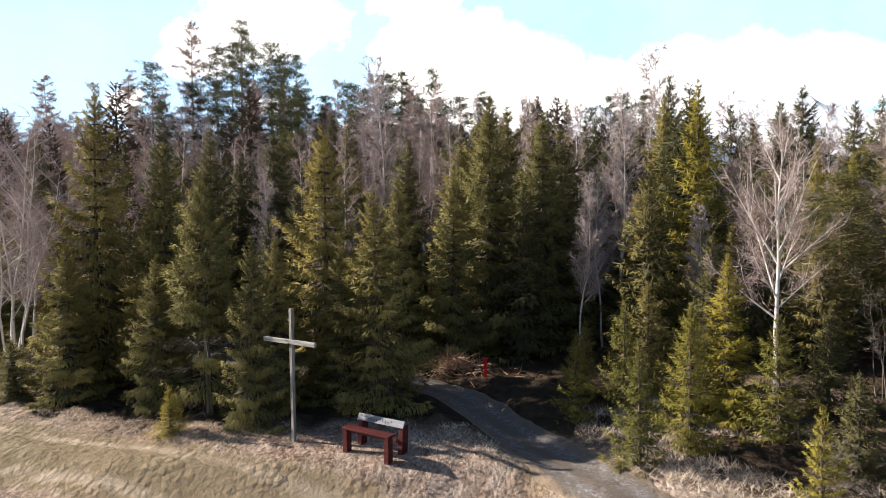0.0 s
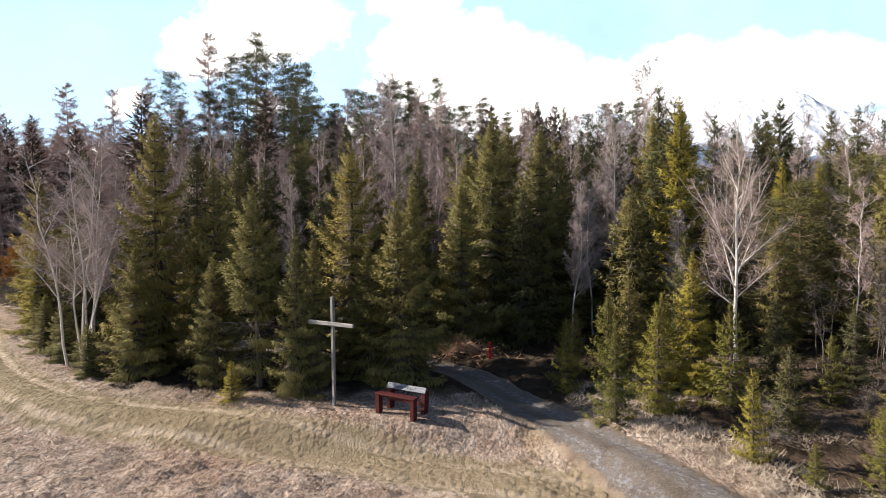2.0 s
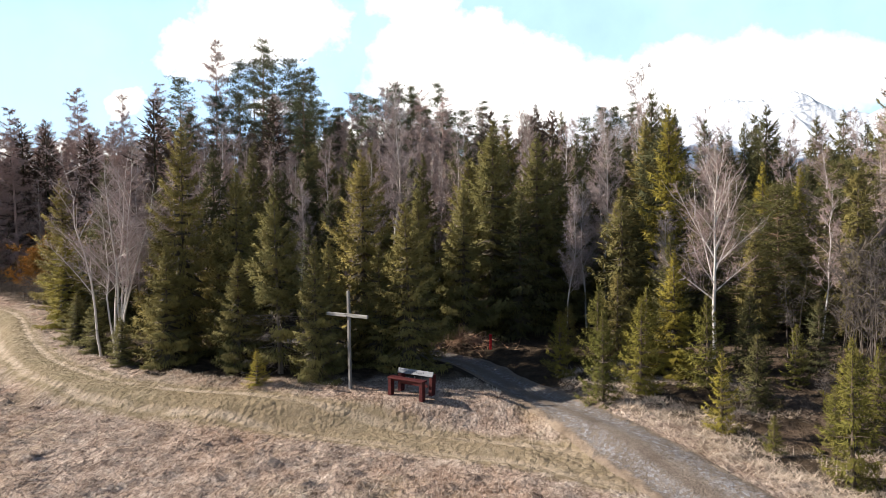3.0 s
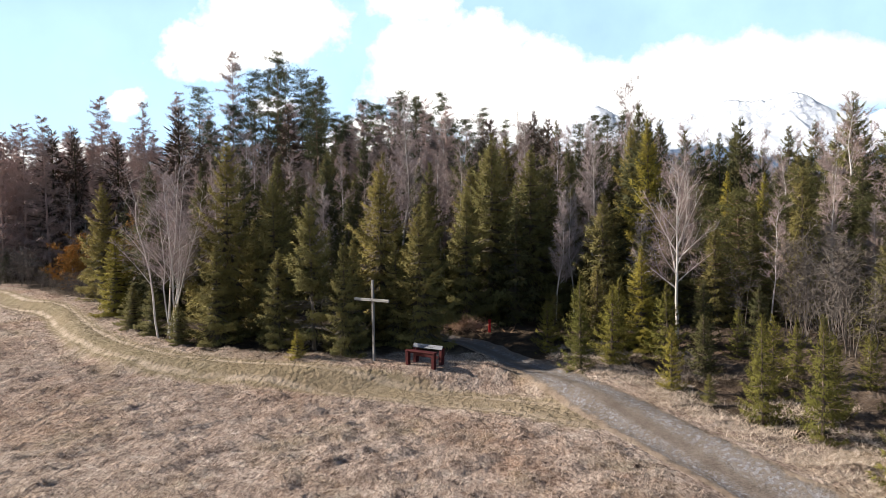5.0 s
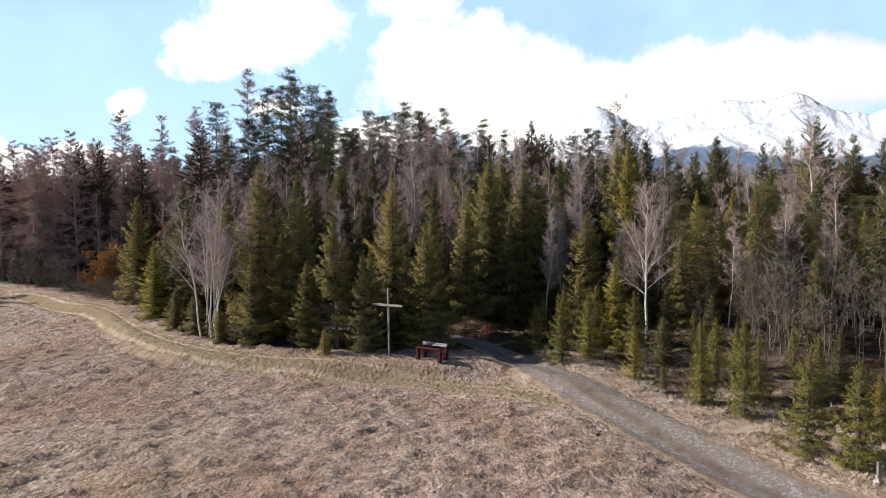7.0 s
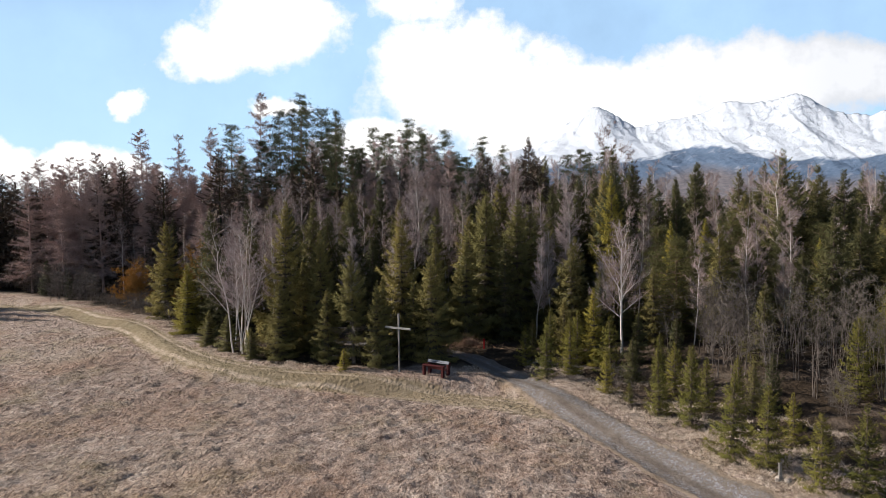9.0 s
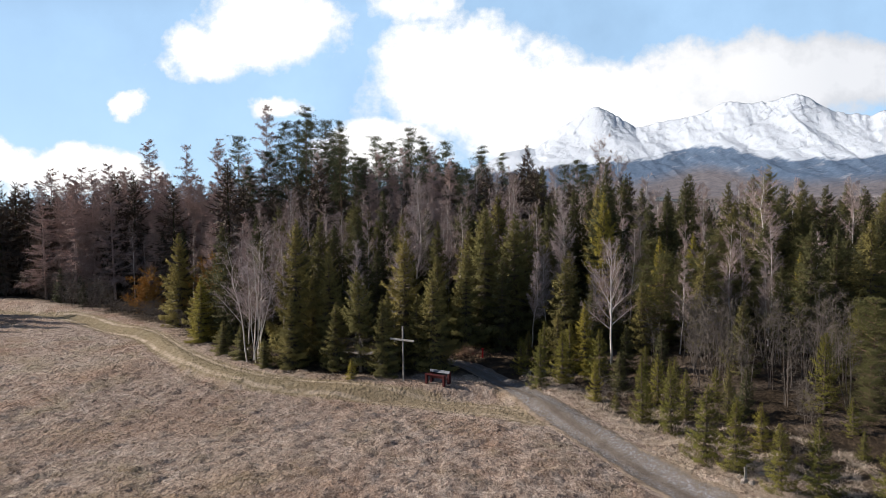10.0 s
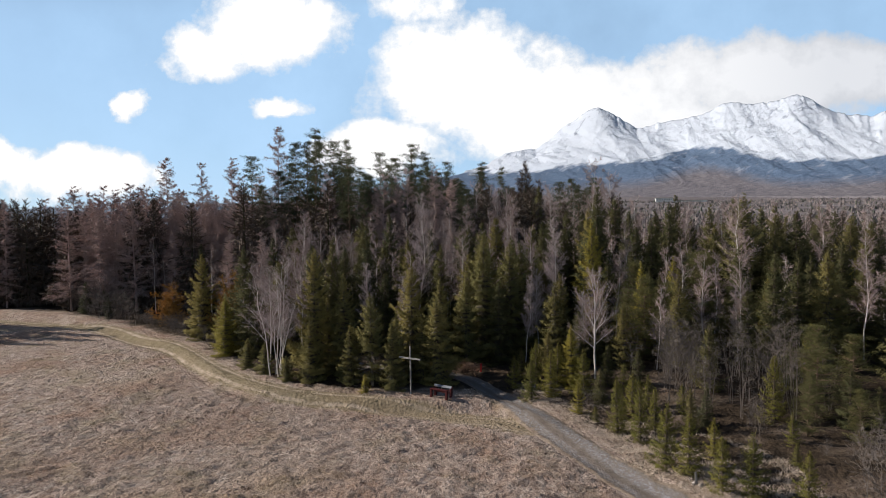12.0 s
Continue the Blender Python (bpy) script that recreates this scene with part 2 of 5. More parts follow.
def grass_ground():
    k = Mat("dry_meadow", 0.95, 0.1)
    big = k.noise(0.16, 4, 0.55)
    mid = k.noise(1.7, 6, 0.65)
    fine = k.noise(14, 6, 0.7, (1, 0.5, 1))
    c = k.ramp(mid, [(0.30, (0.22, 0.160, 0.130)), (0.44, (0.41, 0.320, 0.265)), (0.58, (0.55, 0.455, 0.39)), (0.8, (0.66, 0.57, 0.50))])
    c = k.mix(k.math("MULTIPLY", k.grey(big, 0.45, 0.62), 0.6), c, (0.36, 0.225, 0.155))
    c = k.mix(k.math("MULTIPLY", k.grey(k.noise(0.075, 4, 0.6), 0.52, 0.68), 0.45), c, (0.56, 0.47, 0.37))
    c = k.mix(k.math("MULTIPLY", k.grey(k.noise(0.35, 3), 0.50, 0.70), 0.40), c, (0.27, 0.235, 0.12))
    c = k.mix(k.grey(fine, 0.36, 0.62), k.mix(1.0, c, (0.36, 0.32, 0.30), "MULTIPLY"), c)
    soil = k.grey(k.noise(0.9, 5, 0.7), 0.63, 0.72)
    c = k.mix(soil, c, (0.085, 0.055, 0.04))
    worn = k.mix(k.grey(mid, 0.35, 0.65), (0.160, 0.130, 0.074), (0.240, 0.194, 0.116))
    aside = k.math("ABSOLUTE", k.math("ADD", k.attr("lane"), k.math("MULTIPLY", k.math("SUBTRACT", k.noise(0.9, 4, 0.6), 0.5), 0.35)), 0.0)
    c = k.mix(k.math("MULTIPLY", k.grey(k.math("ADD", aside, k.math("MULTIPLY", k.math("SUBTRACT", mid, 0.5), 0.9)), 1.25, 0.85), 0.8), c, k.mix(k.attr("rut"), k.mix(0.5, worn, (0.33, 0.255, 0.18)), worn))
    wheel = k.grey(k.math("ABSOLUTE", k.math("SUBTRACT", aside, 0.62), 0.0), 0.21, 0.07)
    bare = k.mix(k.grey(fine, 0.3, 0.7), (0.40, 0.318, 0.25), (0.56, 0.46, 0.37))
    c = k.mix(k.math("MULTIPLY", k.math("MULTIPLY", wheel, k.attr("rut")), k.grey(k.noise(0.7, 5, 0.7), 0.36, 0.62)), c, bare)
    # forest floor darker than its litter alone: tree shade put into the colour
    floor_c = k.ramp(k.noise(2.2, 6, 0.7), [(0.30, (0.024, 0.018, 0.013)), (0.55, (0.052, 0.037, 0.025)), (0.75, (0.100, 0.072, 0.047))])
    c = k.mix(k.attr("litter_shade"), c, floor_c)
    # far plain paled to purple-grey, with haze put into the colour
    hazed_far_c = k.ramp(k.noise(0.012, 8, 0.7), [(0.35, (0.105, 0.096, 0.10)), (0.5, (0.165, 0.142, 0.142)), (0.62, (0.25, 0.22, 0.21))])
    c = k.mix(k.attr("distant"), c, hazed_far_c)
    k.color(c)
    clod = k.node("ShaderNodeTexVoronoi", Scale=4.5)
    k.link(k.place(), clod.inputs["Vector"])
    lumps = k.math("MULTIPLY", k.math("SUBTRACT", 1.0, clod.outputs["Distance"]), k.grey(k.noise(0.8, 3), 0.35, 0.6))
    k.bump(k.math("ADD", k.math("MULTIPLY", lumps, 1.5), k.math("ADD", k.math("MULTIPLY", mid, 1.6), fine)), 1.0, 0.10)
    return k.m


def gravel():
    k = Mat("grey_gravel", 0.9, 0.2)
    mid, fine = k.noise(0.9, 6, 0.7), k.noise(30, 4, 0.7)
    c = k.ramp(mid, [(0.30, (0.150, 0.122, 0.102)), (0.50, (0.212, 0.176, 0.150)), (0.7, (0.275, 0.235, 0.205))])
    stone = k.node("ShaderNodeTexVoronoi", Scale=13.0)
    k.link(k.place(), stone.inputs["Vector"])
    sc = k.node("ShaderNodeSeparateColor")
    k.link(stone.outputs["Color"], sc.inputs[0])
    c = k.mix(k.math("MULTIPLY", k.attr("rut"), k.grey(k.noise(1.3, 5, 0.7), 0.35, 0.6)), c, (0.28, 0.246, 0.22))
    c = k.mix(k.math("MULTIPLY", k.grey(sc.outputs[0], 0.55, 0.9), k.attr("rut")), c, (0.36, 0.36, 0.385))
    c = k.mix(k.math("MULTIPLY", k.grey(sc.outputs[1], 0.6, 0.95), k.attr("rut")), c, (0.24, 0.225, 0.23))
    c = k.mix(k.grey(fine, 0.35, 0.6), k.mix(1.0, c, (0.5, 0.48, 0.46), "MULTIPLY"), c)
    verge = k.mix(k.grey(k.noise(1.7, 6, 0.65), 0.35, 0.65), (0.20, 0.148, 0.108), (0.35, 0.275, 0.21))
    c = k.mix(k.grey(k.math("ADD", k.attr("side"), k.math("MULTIPLY", k.math("SUBTRACT", k.noise(2.4, 6, 0.7), 0.5), 1.6)), 0.35, 0.6), c, verge)
    c = k.mix(k.math("MULTIPLY", k.grey(k.noise(3.5, 6, 0.75), 0.56, 0.70), 0.6), c, (0.11, 0.085, 0.068))
    # inside the wood, leaf litter and tree shade are mixed into the road's colour
    c = k.mix(k.math("MULTIPLY", k.attr("litter_shade"), k.math("SUBTRACT", 0.55, k.math("MULTIPLY", k.attr("rut"), 0.5))), c, (0.19, 0.165, 0.145))
    k.color(c)
    k.bump(k.math("ADD", k.math("MULTIPLY", stone.outputs["Distance"], 0.25), k.math("ADD", fine, k.math("MULTIPLY", k.noise(4, 6, 0.7), 2.5))), 1.0, 0.06)
    return k.m


def straw(name, a, b):
    k = Mat(name, 0.9, 0.15)
    c = k.mix(k.island(), a, b)
    k.color(c)
    tr = k.node("ShaderNodeBsdfTranslucent")
    k.link(c, tr.inputs["Color"])
    ms = k.node("ShaderNodeMixShader", Fac=0.25)
    k.link(k.p.outputs[0], ms.inputs[1]), k.link(tr.outputs[0], ms.inputs[2])
    k.link(ms.outputs[0], k.t.nodes["Material Output"].inputs["Surface"])
    return k.m


M_GROUND, M_GRAVEL = grass_ground(), gravel()
M_STRAW = straw("dry_straw", (0.42, 0.325, 0.25), (0.74, 0.635, 0.53))
M_TURF = straw("short_dead_turf", (0.24, 0.172, 0.135), (0.54, 0.44, 0.37))


def mountain_rock():
    k = Mat("hazed_snowy_rock", 0.85, 0.2)
    geo = k.node("ShaderNodeNewGeometry")
    sp = k.node("ShaderNodeSeparateXYZ")
    k.link(geo.outputs["Position"], sp.inputs[0])
    ns = k.node("ShaderNodeSeparateXYZ")
    k.link(geo.outputs["Normal"], ns.inputs[0])
    n = k.noise(0.008, 9, 0.70, (1, 1, 0.7))
    n2 = k.noise(0.03, 7, 0.75, (1, 1, 0.4))
    steep = k.math("ADD", k.math("MULTIPLY", n, 0.8), k.math("MULTIPLY", n2, 0.5))
    # rock lightened, rock and snow blued: haze put into their colour
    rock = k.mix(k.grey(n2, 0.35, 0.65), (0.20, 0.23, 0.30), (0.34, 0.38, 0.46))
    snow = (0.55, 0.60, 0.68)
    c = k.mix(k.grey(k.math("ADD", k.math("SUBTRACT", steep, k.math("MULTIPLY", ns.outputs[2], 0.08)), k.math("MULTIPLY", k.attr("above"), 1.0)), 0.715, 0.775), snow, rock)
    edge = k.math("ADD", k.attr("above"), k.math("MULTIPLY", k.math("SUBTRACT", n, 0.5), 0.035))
    # foothill woods carry the same haze as blue and purple-grey tones
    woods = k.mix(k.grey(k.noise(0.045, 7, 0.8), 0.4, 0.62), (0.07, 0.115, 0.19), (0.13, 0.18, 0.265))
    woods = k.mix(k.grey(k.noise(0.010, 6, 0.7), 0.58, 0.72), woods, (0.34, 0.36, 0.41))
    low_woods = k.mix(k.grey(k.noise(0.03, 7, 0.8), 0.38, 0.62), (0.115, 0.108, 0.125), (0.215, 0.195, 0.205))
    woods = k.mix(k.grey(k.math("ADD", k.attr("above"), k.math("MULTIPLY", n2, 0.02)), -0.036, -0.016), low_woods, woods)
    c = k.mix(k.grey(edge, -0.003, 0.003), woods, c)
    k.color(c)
    k.bump(k.math("ADD", n, n2), 0.7, 26.0)
    return k.m


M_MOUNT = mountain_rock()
# hill woods tinted blue-grey, aerial haze put into the base colour
M_HILL = wood_like("haze_blued_hill", (0.10, 0.14, 0.20), (0.19, 0.24, 0.31), 0.02, (1, 1, 1), 0.9, 0.3)
# far crowns lightened to purple-brown, distance haze put into their colour
M_FARTREE_HAZED = Mat("far_woods", 0.9, 0.1)
M_FARTREE_HAZED.color(M_FARTREE_HAZED.ramp(M_FARTREE_HAZED.island(), [(0.0, (0.065, 0.072, 0.056)), (0.16, (0.085, 0.088, 0.070)), (0.22, (0.125, 0.108, 0.106)), (1.0, (0.205, 0.172, 0.165))]))
M_FARTREE_HAZED = M_FARTREE_HAZED.m
M_WHITE = wood_like("white_plaster", (0.70, 0.69, 0.66), (0.80, 0.79, 0.76), 0.2, (1, 1, 1))
M_ROOF = wood_like("grey_roof", (0.16, 0.15, 0.15), (0.25, 0.24, 0.24), 0.3, (1, 1, 1))

# ---------------------------------------------------------------- mesh helpers


def mesh_from(name, verts, faces, mats, smooth=False):
    me = bpy.data.meshes.new(name)
    me.from_pydata(verts if isinstance(verts, list) else verts.tolist(), [], faces if isinstance(faces, list) else faces.tolist())
    for m in mats if isinstance(mats, (list, tuple)) else [mats]:
        me.materials.append(m)
    if smooth:
        me.shade_smooth()
    me.update()
    return me


def part(name, bm, material, parent, label=""):
    """Links a bmesh as one mesh object under a thing or a part."""
    me = bpy.data.meshes.new(name)
    bm.to_mesh(me)
    bm.free()
    me.materials.append(material)
    ob = new(name, me)
    ob.parent = parent
    return tagged(ob, label)


def box(bm, m, size, bevel=0.0):
    made = bmesh.ops.create_cube(bm, size=1.0, matrix=m @ Matrix.Diagonal((*size, 1)))
    if bevel:
        edges = {e for v in made["verts"] for e in v.link_edges}
        bmesh.ops.bevel(bm, geom=list(edges), offset=bevel, segments=2, affect="EDGES", profile=0.6)


class Geo:
    """Gathers spikes and tubes into one mesh."""

    def __init__(self):
        self.v, self.f, self.n = [], [], 0

    def spikes(self, base, way, length, rad, flat=1.0):
        """Three-sided tapering twigs: base and way are (n, 3), length and rad (n,)."""
        way = way / np.linalg.norm(way, axis=1, keepdims=True)
        side = np.cross(way, np.array([0.0, 0.0, 1.0]))
        side = side / np.maximum(np.linalg.norm(side, axis=1, keepdims=True), 1e-4)
        up = np.cross(side, way)
        r = rad[:, None]
        a, b = base + side * r, base - side * r
        c = base + up * r * 1.2 * flat
        k = (way * length[:, None]) * 0.12
        tip = base + way * length[:, None]
        n = len(base)
        v = np.stack([a + k, b + k, c + k, tip], axis=1).reshape(-1, 3)
        i = self.n + 4 * np.arange(n)[:, None]
        f = np.concatenate([i + [0, 1, 3], i + [1, 2, 3], i + [2, 0, 3]], axis=0)
        self.v.append(v), self.f.extend(f.tolist())
        self.n += 4 * n

    def flakes(self, base, way, length, width, rng, lie=0.9):
        """Slim three-cornered sprays, turned about their own length; lie: how far they may turn out of the level."""
        way = way / np.maximum(np.linalg.norm(way, axis=1, keepdims=True), 1e-6)
        side = np.cross(way, np.array([0.0, 0.0, 1.0]))
        side = side / np.maximum(np.linalg.norm(side, axis=1, keepdims=True), 1e-4)
        up = np.cross(side, way)
        a = rng.uniform(-lie, lie, len(base))[:, None]
        side = (side * np.cos(a) + up * np.sin(a)) * (0.5 * width)[:, None]
        v = np.stack([base - side, base + side, base + way * length[:, None]], axis=1).reshape(-1, 3)
        i = self.n + 3 * np.arange(len(base))[:, None]
        self.v.append(v), self.f.extend((i + [0, 1, 2]).tolist())
        self.n += 3 * len(base)

    def blades(self, base, way, length, rad):
        """Slim single-faced blades."""
        side = np.cross(way, np.array([0.0, 0.0, 1.0]))
        side = side / np.maximum(np.linalg.norm(side, axis=1, keepdims=True), 1e-4) * rad[:, None]
        tip = base + way * length[:, None]
        v = np.stack([base - side, base + side, tip], axis=1).reshape(-1, 3)
        i = self.n + 3 * np.arange(len(base))[:, None]
        self.v.append(v), self.f.extend((i + [0, 1, 2]).tolist())
        self.n += 3 * len(base)

    def tube(self, pts, radii, sides=5):
        pts, radii = np.asarray(pts, float), np.asarray(radii, float)
        way = np.gradient(pts, axis=0)
        way /= np.maximum(np.linalg.norm(way, axis=1, keepdims=True), 1e-6)
        ref = np.array([1.0, 0.13, 0.0]) if abs(way[0][2]) > 0.7 else np.array([0.0, 0.0, 1.0])
        s = np.cross(way, ref)
        s /= np.maximum(np.linalg.norm(s, axis=1, keepdims=True), 1e-6)
        u = np.cross(way, s)
        ang = np.arange(sides) * 2 * math.pi / sides
        ring = pts[:, None] + radii[:, None, None] * (np.cos(ang)[None, :, None] * s[:, None] + np.sin(ang)[None, :, None] * u[:, None])
        k = len(pts)
        self.v.append(ring.reshape(-1, 3))
        for i in range(k - 1):
            for j in range(sides):
                q = (j + 1) % sides
                self.f.append([self.n + i * sides + j, self.n + i * sides + q, self.n + (i + 1) * sides + q, self.n + (i + 1) * sides + j])
        self.n += k * sides

    def mesh(self, name, mat, smooth=False):
        return mesh_from(name, np.concatenate(self.v), self.f, mat, smooth)


def smooth01(x, a, b):
    t = np.clip((x - a) / (b - a), 0, 1)
    return t * t * (3 - 2 * t)


def lattice(x, y, seed):
    """Value noise on the plane, 0 to 1."""
    xi, yi = np.floor(x).astype(np.int64), np.floor(y).astype(np.int64)
    fx, fy = x - xi, y - yi
    fx, fy = fx * fx * (3 - 2 * fx), fy * fy * (3 - 2 * fy)

    def h(a, b):
        n = (a * 374761393 + b * 668265263 + seed * 1442695041) & 0x7FFFFFFF
        n = ((n ^ (n >> 13)) * 1274126177) & 0x7FFFFFFF
        return ((n ^ (n >> 16)) & 0xFFFF) / 65535.0

    return (h(xi, yi) * (1 - fx) + h(xi + 1, yi) * fx) * (1 - fy) + (h(xi, yi + 1) * (1 - fx) + h(xi + 1, yi + 1) * fx) * fy


def fractal(x, y, seed, octaves=4, gain=0.5):
    total, amp, norm = 0.0, 1.0, 0.0
    for o in range(octaves):
        total = total + amp * lattice(x * 2**o + 17.3 * o, y * 2**o - 9.1 * o, seed + o)
        norm += amp
        amp *= gain
    return total / norm


# ---------------------------------------------------------------- ground
# where the wood begins, from far on one side round to the other
EDGE = np.array([(-300, 150), (-110, 66), (-70, 58), (-58, 54), (-46.5, 47.5), (-35, 38.8), (-29, 34.3), (-24, 28.6), (-19, 22.8), (-14.5, 19.2),
                 (-8, 17.7), (-4.5, 17.8), (2.4, 18.2), (5.6, 14.2), (8.6, 9.8), (11.0, 6.4), (13.0, 2.5), (16.5, -4), (30, -28), (90, -120)], float)
# the lane of the field track, and the gravel road that bends into the wood
LANE = np.array([(-120, 66), (-80, 55), (-49, 46.2), (-44, 43.2), (-36.3, 36.8), (-31, 34.0), (-25.3, 27.7), (-19.4, 21.6), (-14.5, 18.0), (-11, 16.9),
                 (-8, 16.4), (-5.4, 15.6), (-3.1, 15.1), (-0.8, 14.4), (1.5, 13.8), (3.5, 12.6)], float)
ROAD = np.array([(-16, 29), (-9, 26.6), (-5.5, 25.2), (-2.6, 24.4), (-0.7, 23.1), (0.45, 21.0), (1.4, 18.9), (2.8, 16.3), (4.2, 13.4), (5.5, 10.9), (6.7, 8.6), (7.9, 6.4), (10.0, 2.8), (14, -4.5), (28, -30), (85, -130)], float)


def along(line, x, y):
    """Distance from a line and the way along it, for arrays of points; positive on its left."""
    best = np.full(np.shape(x), 1e9)
    sign, run = np.zeros(np.shape(x)), np.zeros(np.shape(x))
    start = 0.0
    for (ax, ay), (bx, by) in zip(line[:-1], line[1:]):
        dx, dy = bx - ax, by - ay
        n = math.hypot(dx, dy)
        t = np.clip(((x - ax) * dx + (y - ay) * dy) / (n * n), 0, 1)
        d = np.hypot(x - ax - t * dx, y - ay - t * dy)
        near = d < best
        best = np.where(near, d, best)
        sign = np.where(near, np.sign(dx * (y - ay) - dy * (x - ax)), sign)
        run = np.where(near, start + t * n, run)
        start += n
    return best * sign, run


def round_off(line, times=2):
    for _ in range(times):
        a, b = line[:-1], line[1:]
        line = np.concatenate([line[:1], np.stack([a * 0.75 + b * 0.25, a * 0.25 + b * 0.75], 1).reshape(-1, 2), line[-1:]])
    return line


LANE, ROAD = round_off(LANE), round_off(ROAD)


def height(x, y, rough=True):
    x, y = np.asarray(x, float), np.asarray(y, float)
    wood, _ = along(EDGE, x, y)
    lane, _ = along(LANE, x, y)
    road, _ = along(ROAD, x, y)
    z = -0.62 + 0.62 * smooth01(wood, -2.7, -1.3)
    z = z - 0.50 * smooth01(x, 3.0, 9.0) * smooth01(y, 19.0, 12.0)
    z = z + 0.5 * smooth01(wood, 1.0, 9.0) * smooth01(x, 5.0, 12.0)
    z = z - 0.30 * smooth01(np.abs(road), 1.5, 0.3) * smooth01(y, 13.0, 18.0)
    z = z + (fractal(x * 0.11, y * 0.11, 3, 3) - 0.5) * 0.2
    far = np.maximum(y - 170.0, 0.0)
    z = z + (far * 0.030 + np.maximum(far - 700, 0) * 0.030) * smooth01(x / np.maximum(y, 1.0), -0.25, 0.15) - np.clip(y - 60, 0, 80) * 0.03 * smooth01(x, 5, 40)
    z = z - 0.05 * smooth01(np.abs(np.abs(lane) - 0.62), 0.34, 0.10) * smooth01(np.abs(road), 1.0, 2.0)
    if rough:
        z = z - 0.10 * smooth01(np.abs(road), 1.0, 0.6) * smooth01(y, 3.0, -1.0)
        calm = smooth01(np.abs(lane), 0.9, 1.7) * smooth01(np.abs(road), 1.1, 1.8) * smooth01(np.hypot(x, y - 10), 90, 40)
        trodden = smooth01(np.hypot((x + 3.2) * 0.7, y - 17.2), 2.6, 1.0)
        calm = calm * (1 - trodden)
        z = z - 0.02 * trodden
        lump = fractal(x * 1.5, y * 1.9, 11, 3, 0.6)
        z = z + calm * (0.42 * np.maximum(lump - 0.40, 0) + 0.10 * (fractal(x * 3.6, y * 4.4, 23, 2) - 0.5))
        z = z + calm * 0.16 * smooth01(np.abs(wood), 1.6, 0.2) * (fractal(x * 1.1, y * 1.1, 31, 3) - 0.35)
    return z


def ladder(lo, hi, step, reach_lo, reach_hi, grow=1.16):
    mid = list(np.arange(lo, hi, step))
    out, s, a = [], step, lo
    while a > reach_lo:
        s *= grow
        a -= s
        out.append(a)
    res, s, a = out[::-1] + mid, step, mid[-1]
    while a < reach_hi:
        s *= grow
        a += s
        res.append(a)
    return np.array(res)


def grid_faces(ny, nx):
    i = (np.arange(ny - 1)[:, None] * nx + np.arange(nx - 1)[None]).reshape(-1, 1)
    return i + np.array([0, 1, nx + 1, nx])


def put_attr(me, name, values):
    me.attributes.new(name, "FLOAT", "POINT").data.foreach_set("value", np.ascontiguousarray(values, dtype=np.float32))


def make_ground():
    xs, ys = ladder(-40, 15, 0.17, -4300, 4300, 1.12), ladder(2.5, 42, 0.165, -900, 4300, 1.12)
    X, Y = np.meshgrid(xs, ys)
    Z = height(X, Y)
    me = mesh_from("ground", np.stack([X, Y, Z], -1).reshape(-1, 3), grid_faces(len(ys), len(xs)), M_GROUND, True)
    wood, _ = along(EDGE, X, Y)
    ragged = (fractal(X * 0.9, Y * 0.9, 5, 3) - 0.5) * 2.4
    litter_shade = smooth01(wood + ragged, 0.2, 1.6)
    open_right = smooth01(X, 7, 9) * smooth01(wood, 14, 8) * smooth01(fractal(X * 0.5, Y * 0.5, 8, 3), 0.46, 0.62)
    put_attr(me, "litter_shade", (litter_shade * (1 - 0.25 * open_right)).reshape(-1))
    lane, _ = along(LANE, X, Y)
    put_attr(me, "lane", np.clip(lane, -4, 4).reshape(-1))
    put_attr(me, "rut", (0.45 + 0.5 * smooth01(X, -4, -13)).reshape(-1))
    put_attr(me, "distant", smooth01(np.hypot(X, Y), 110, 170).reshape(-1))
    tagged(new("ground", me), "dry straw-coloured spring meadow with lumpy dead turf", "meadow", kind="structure")


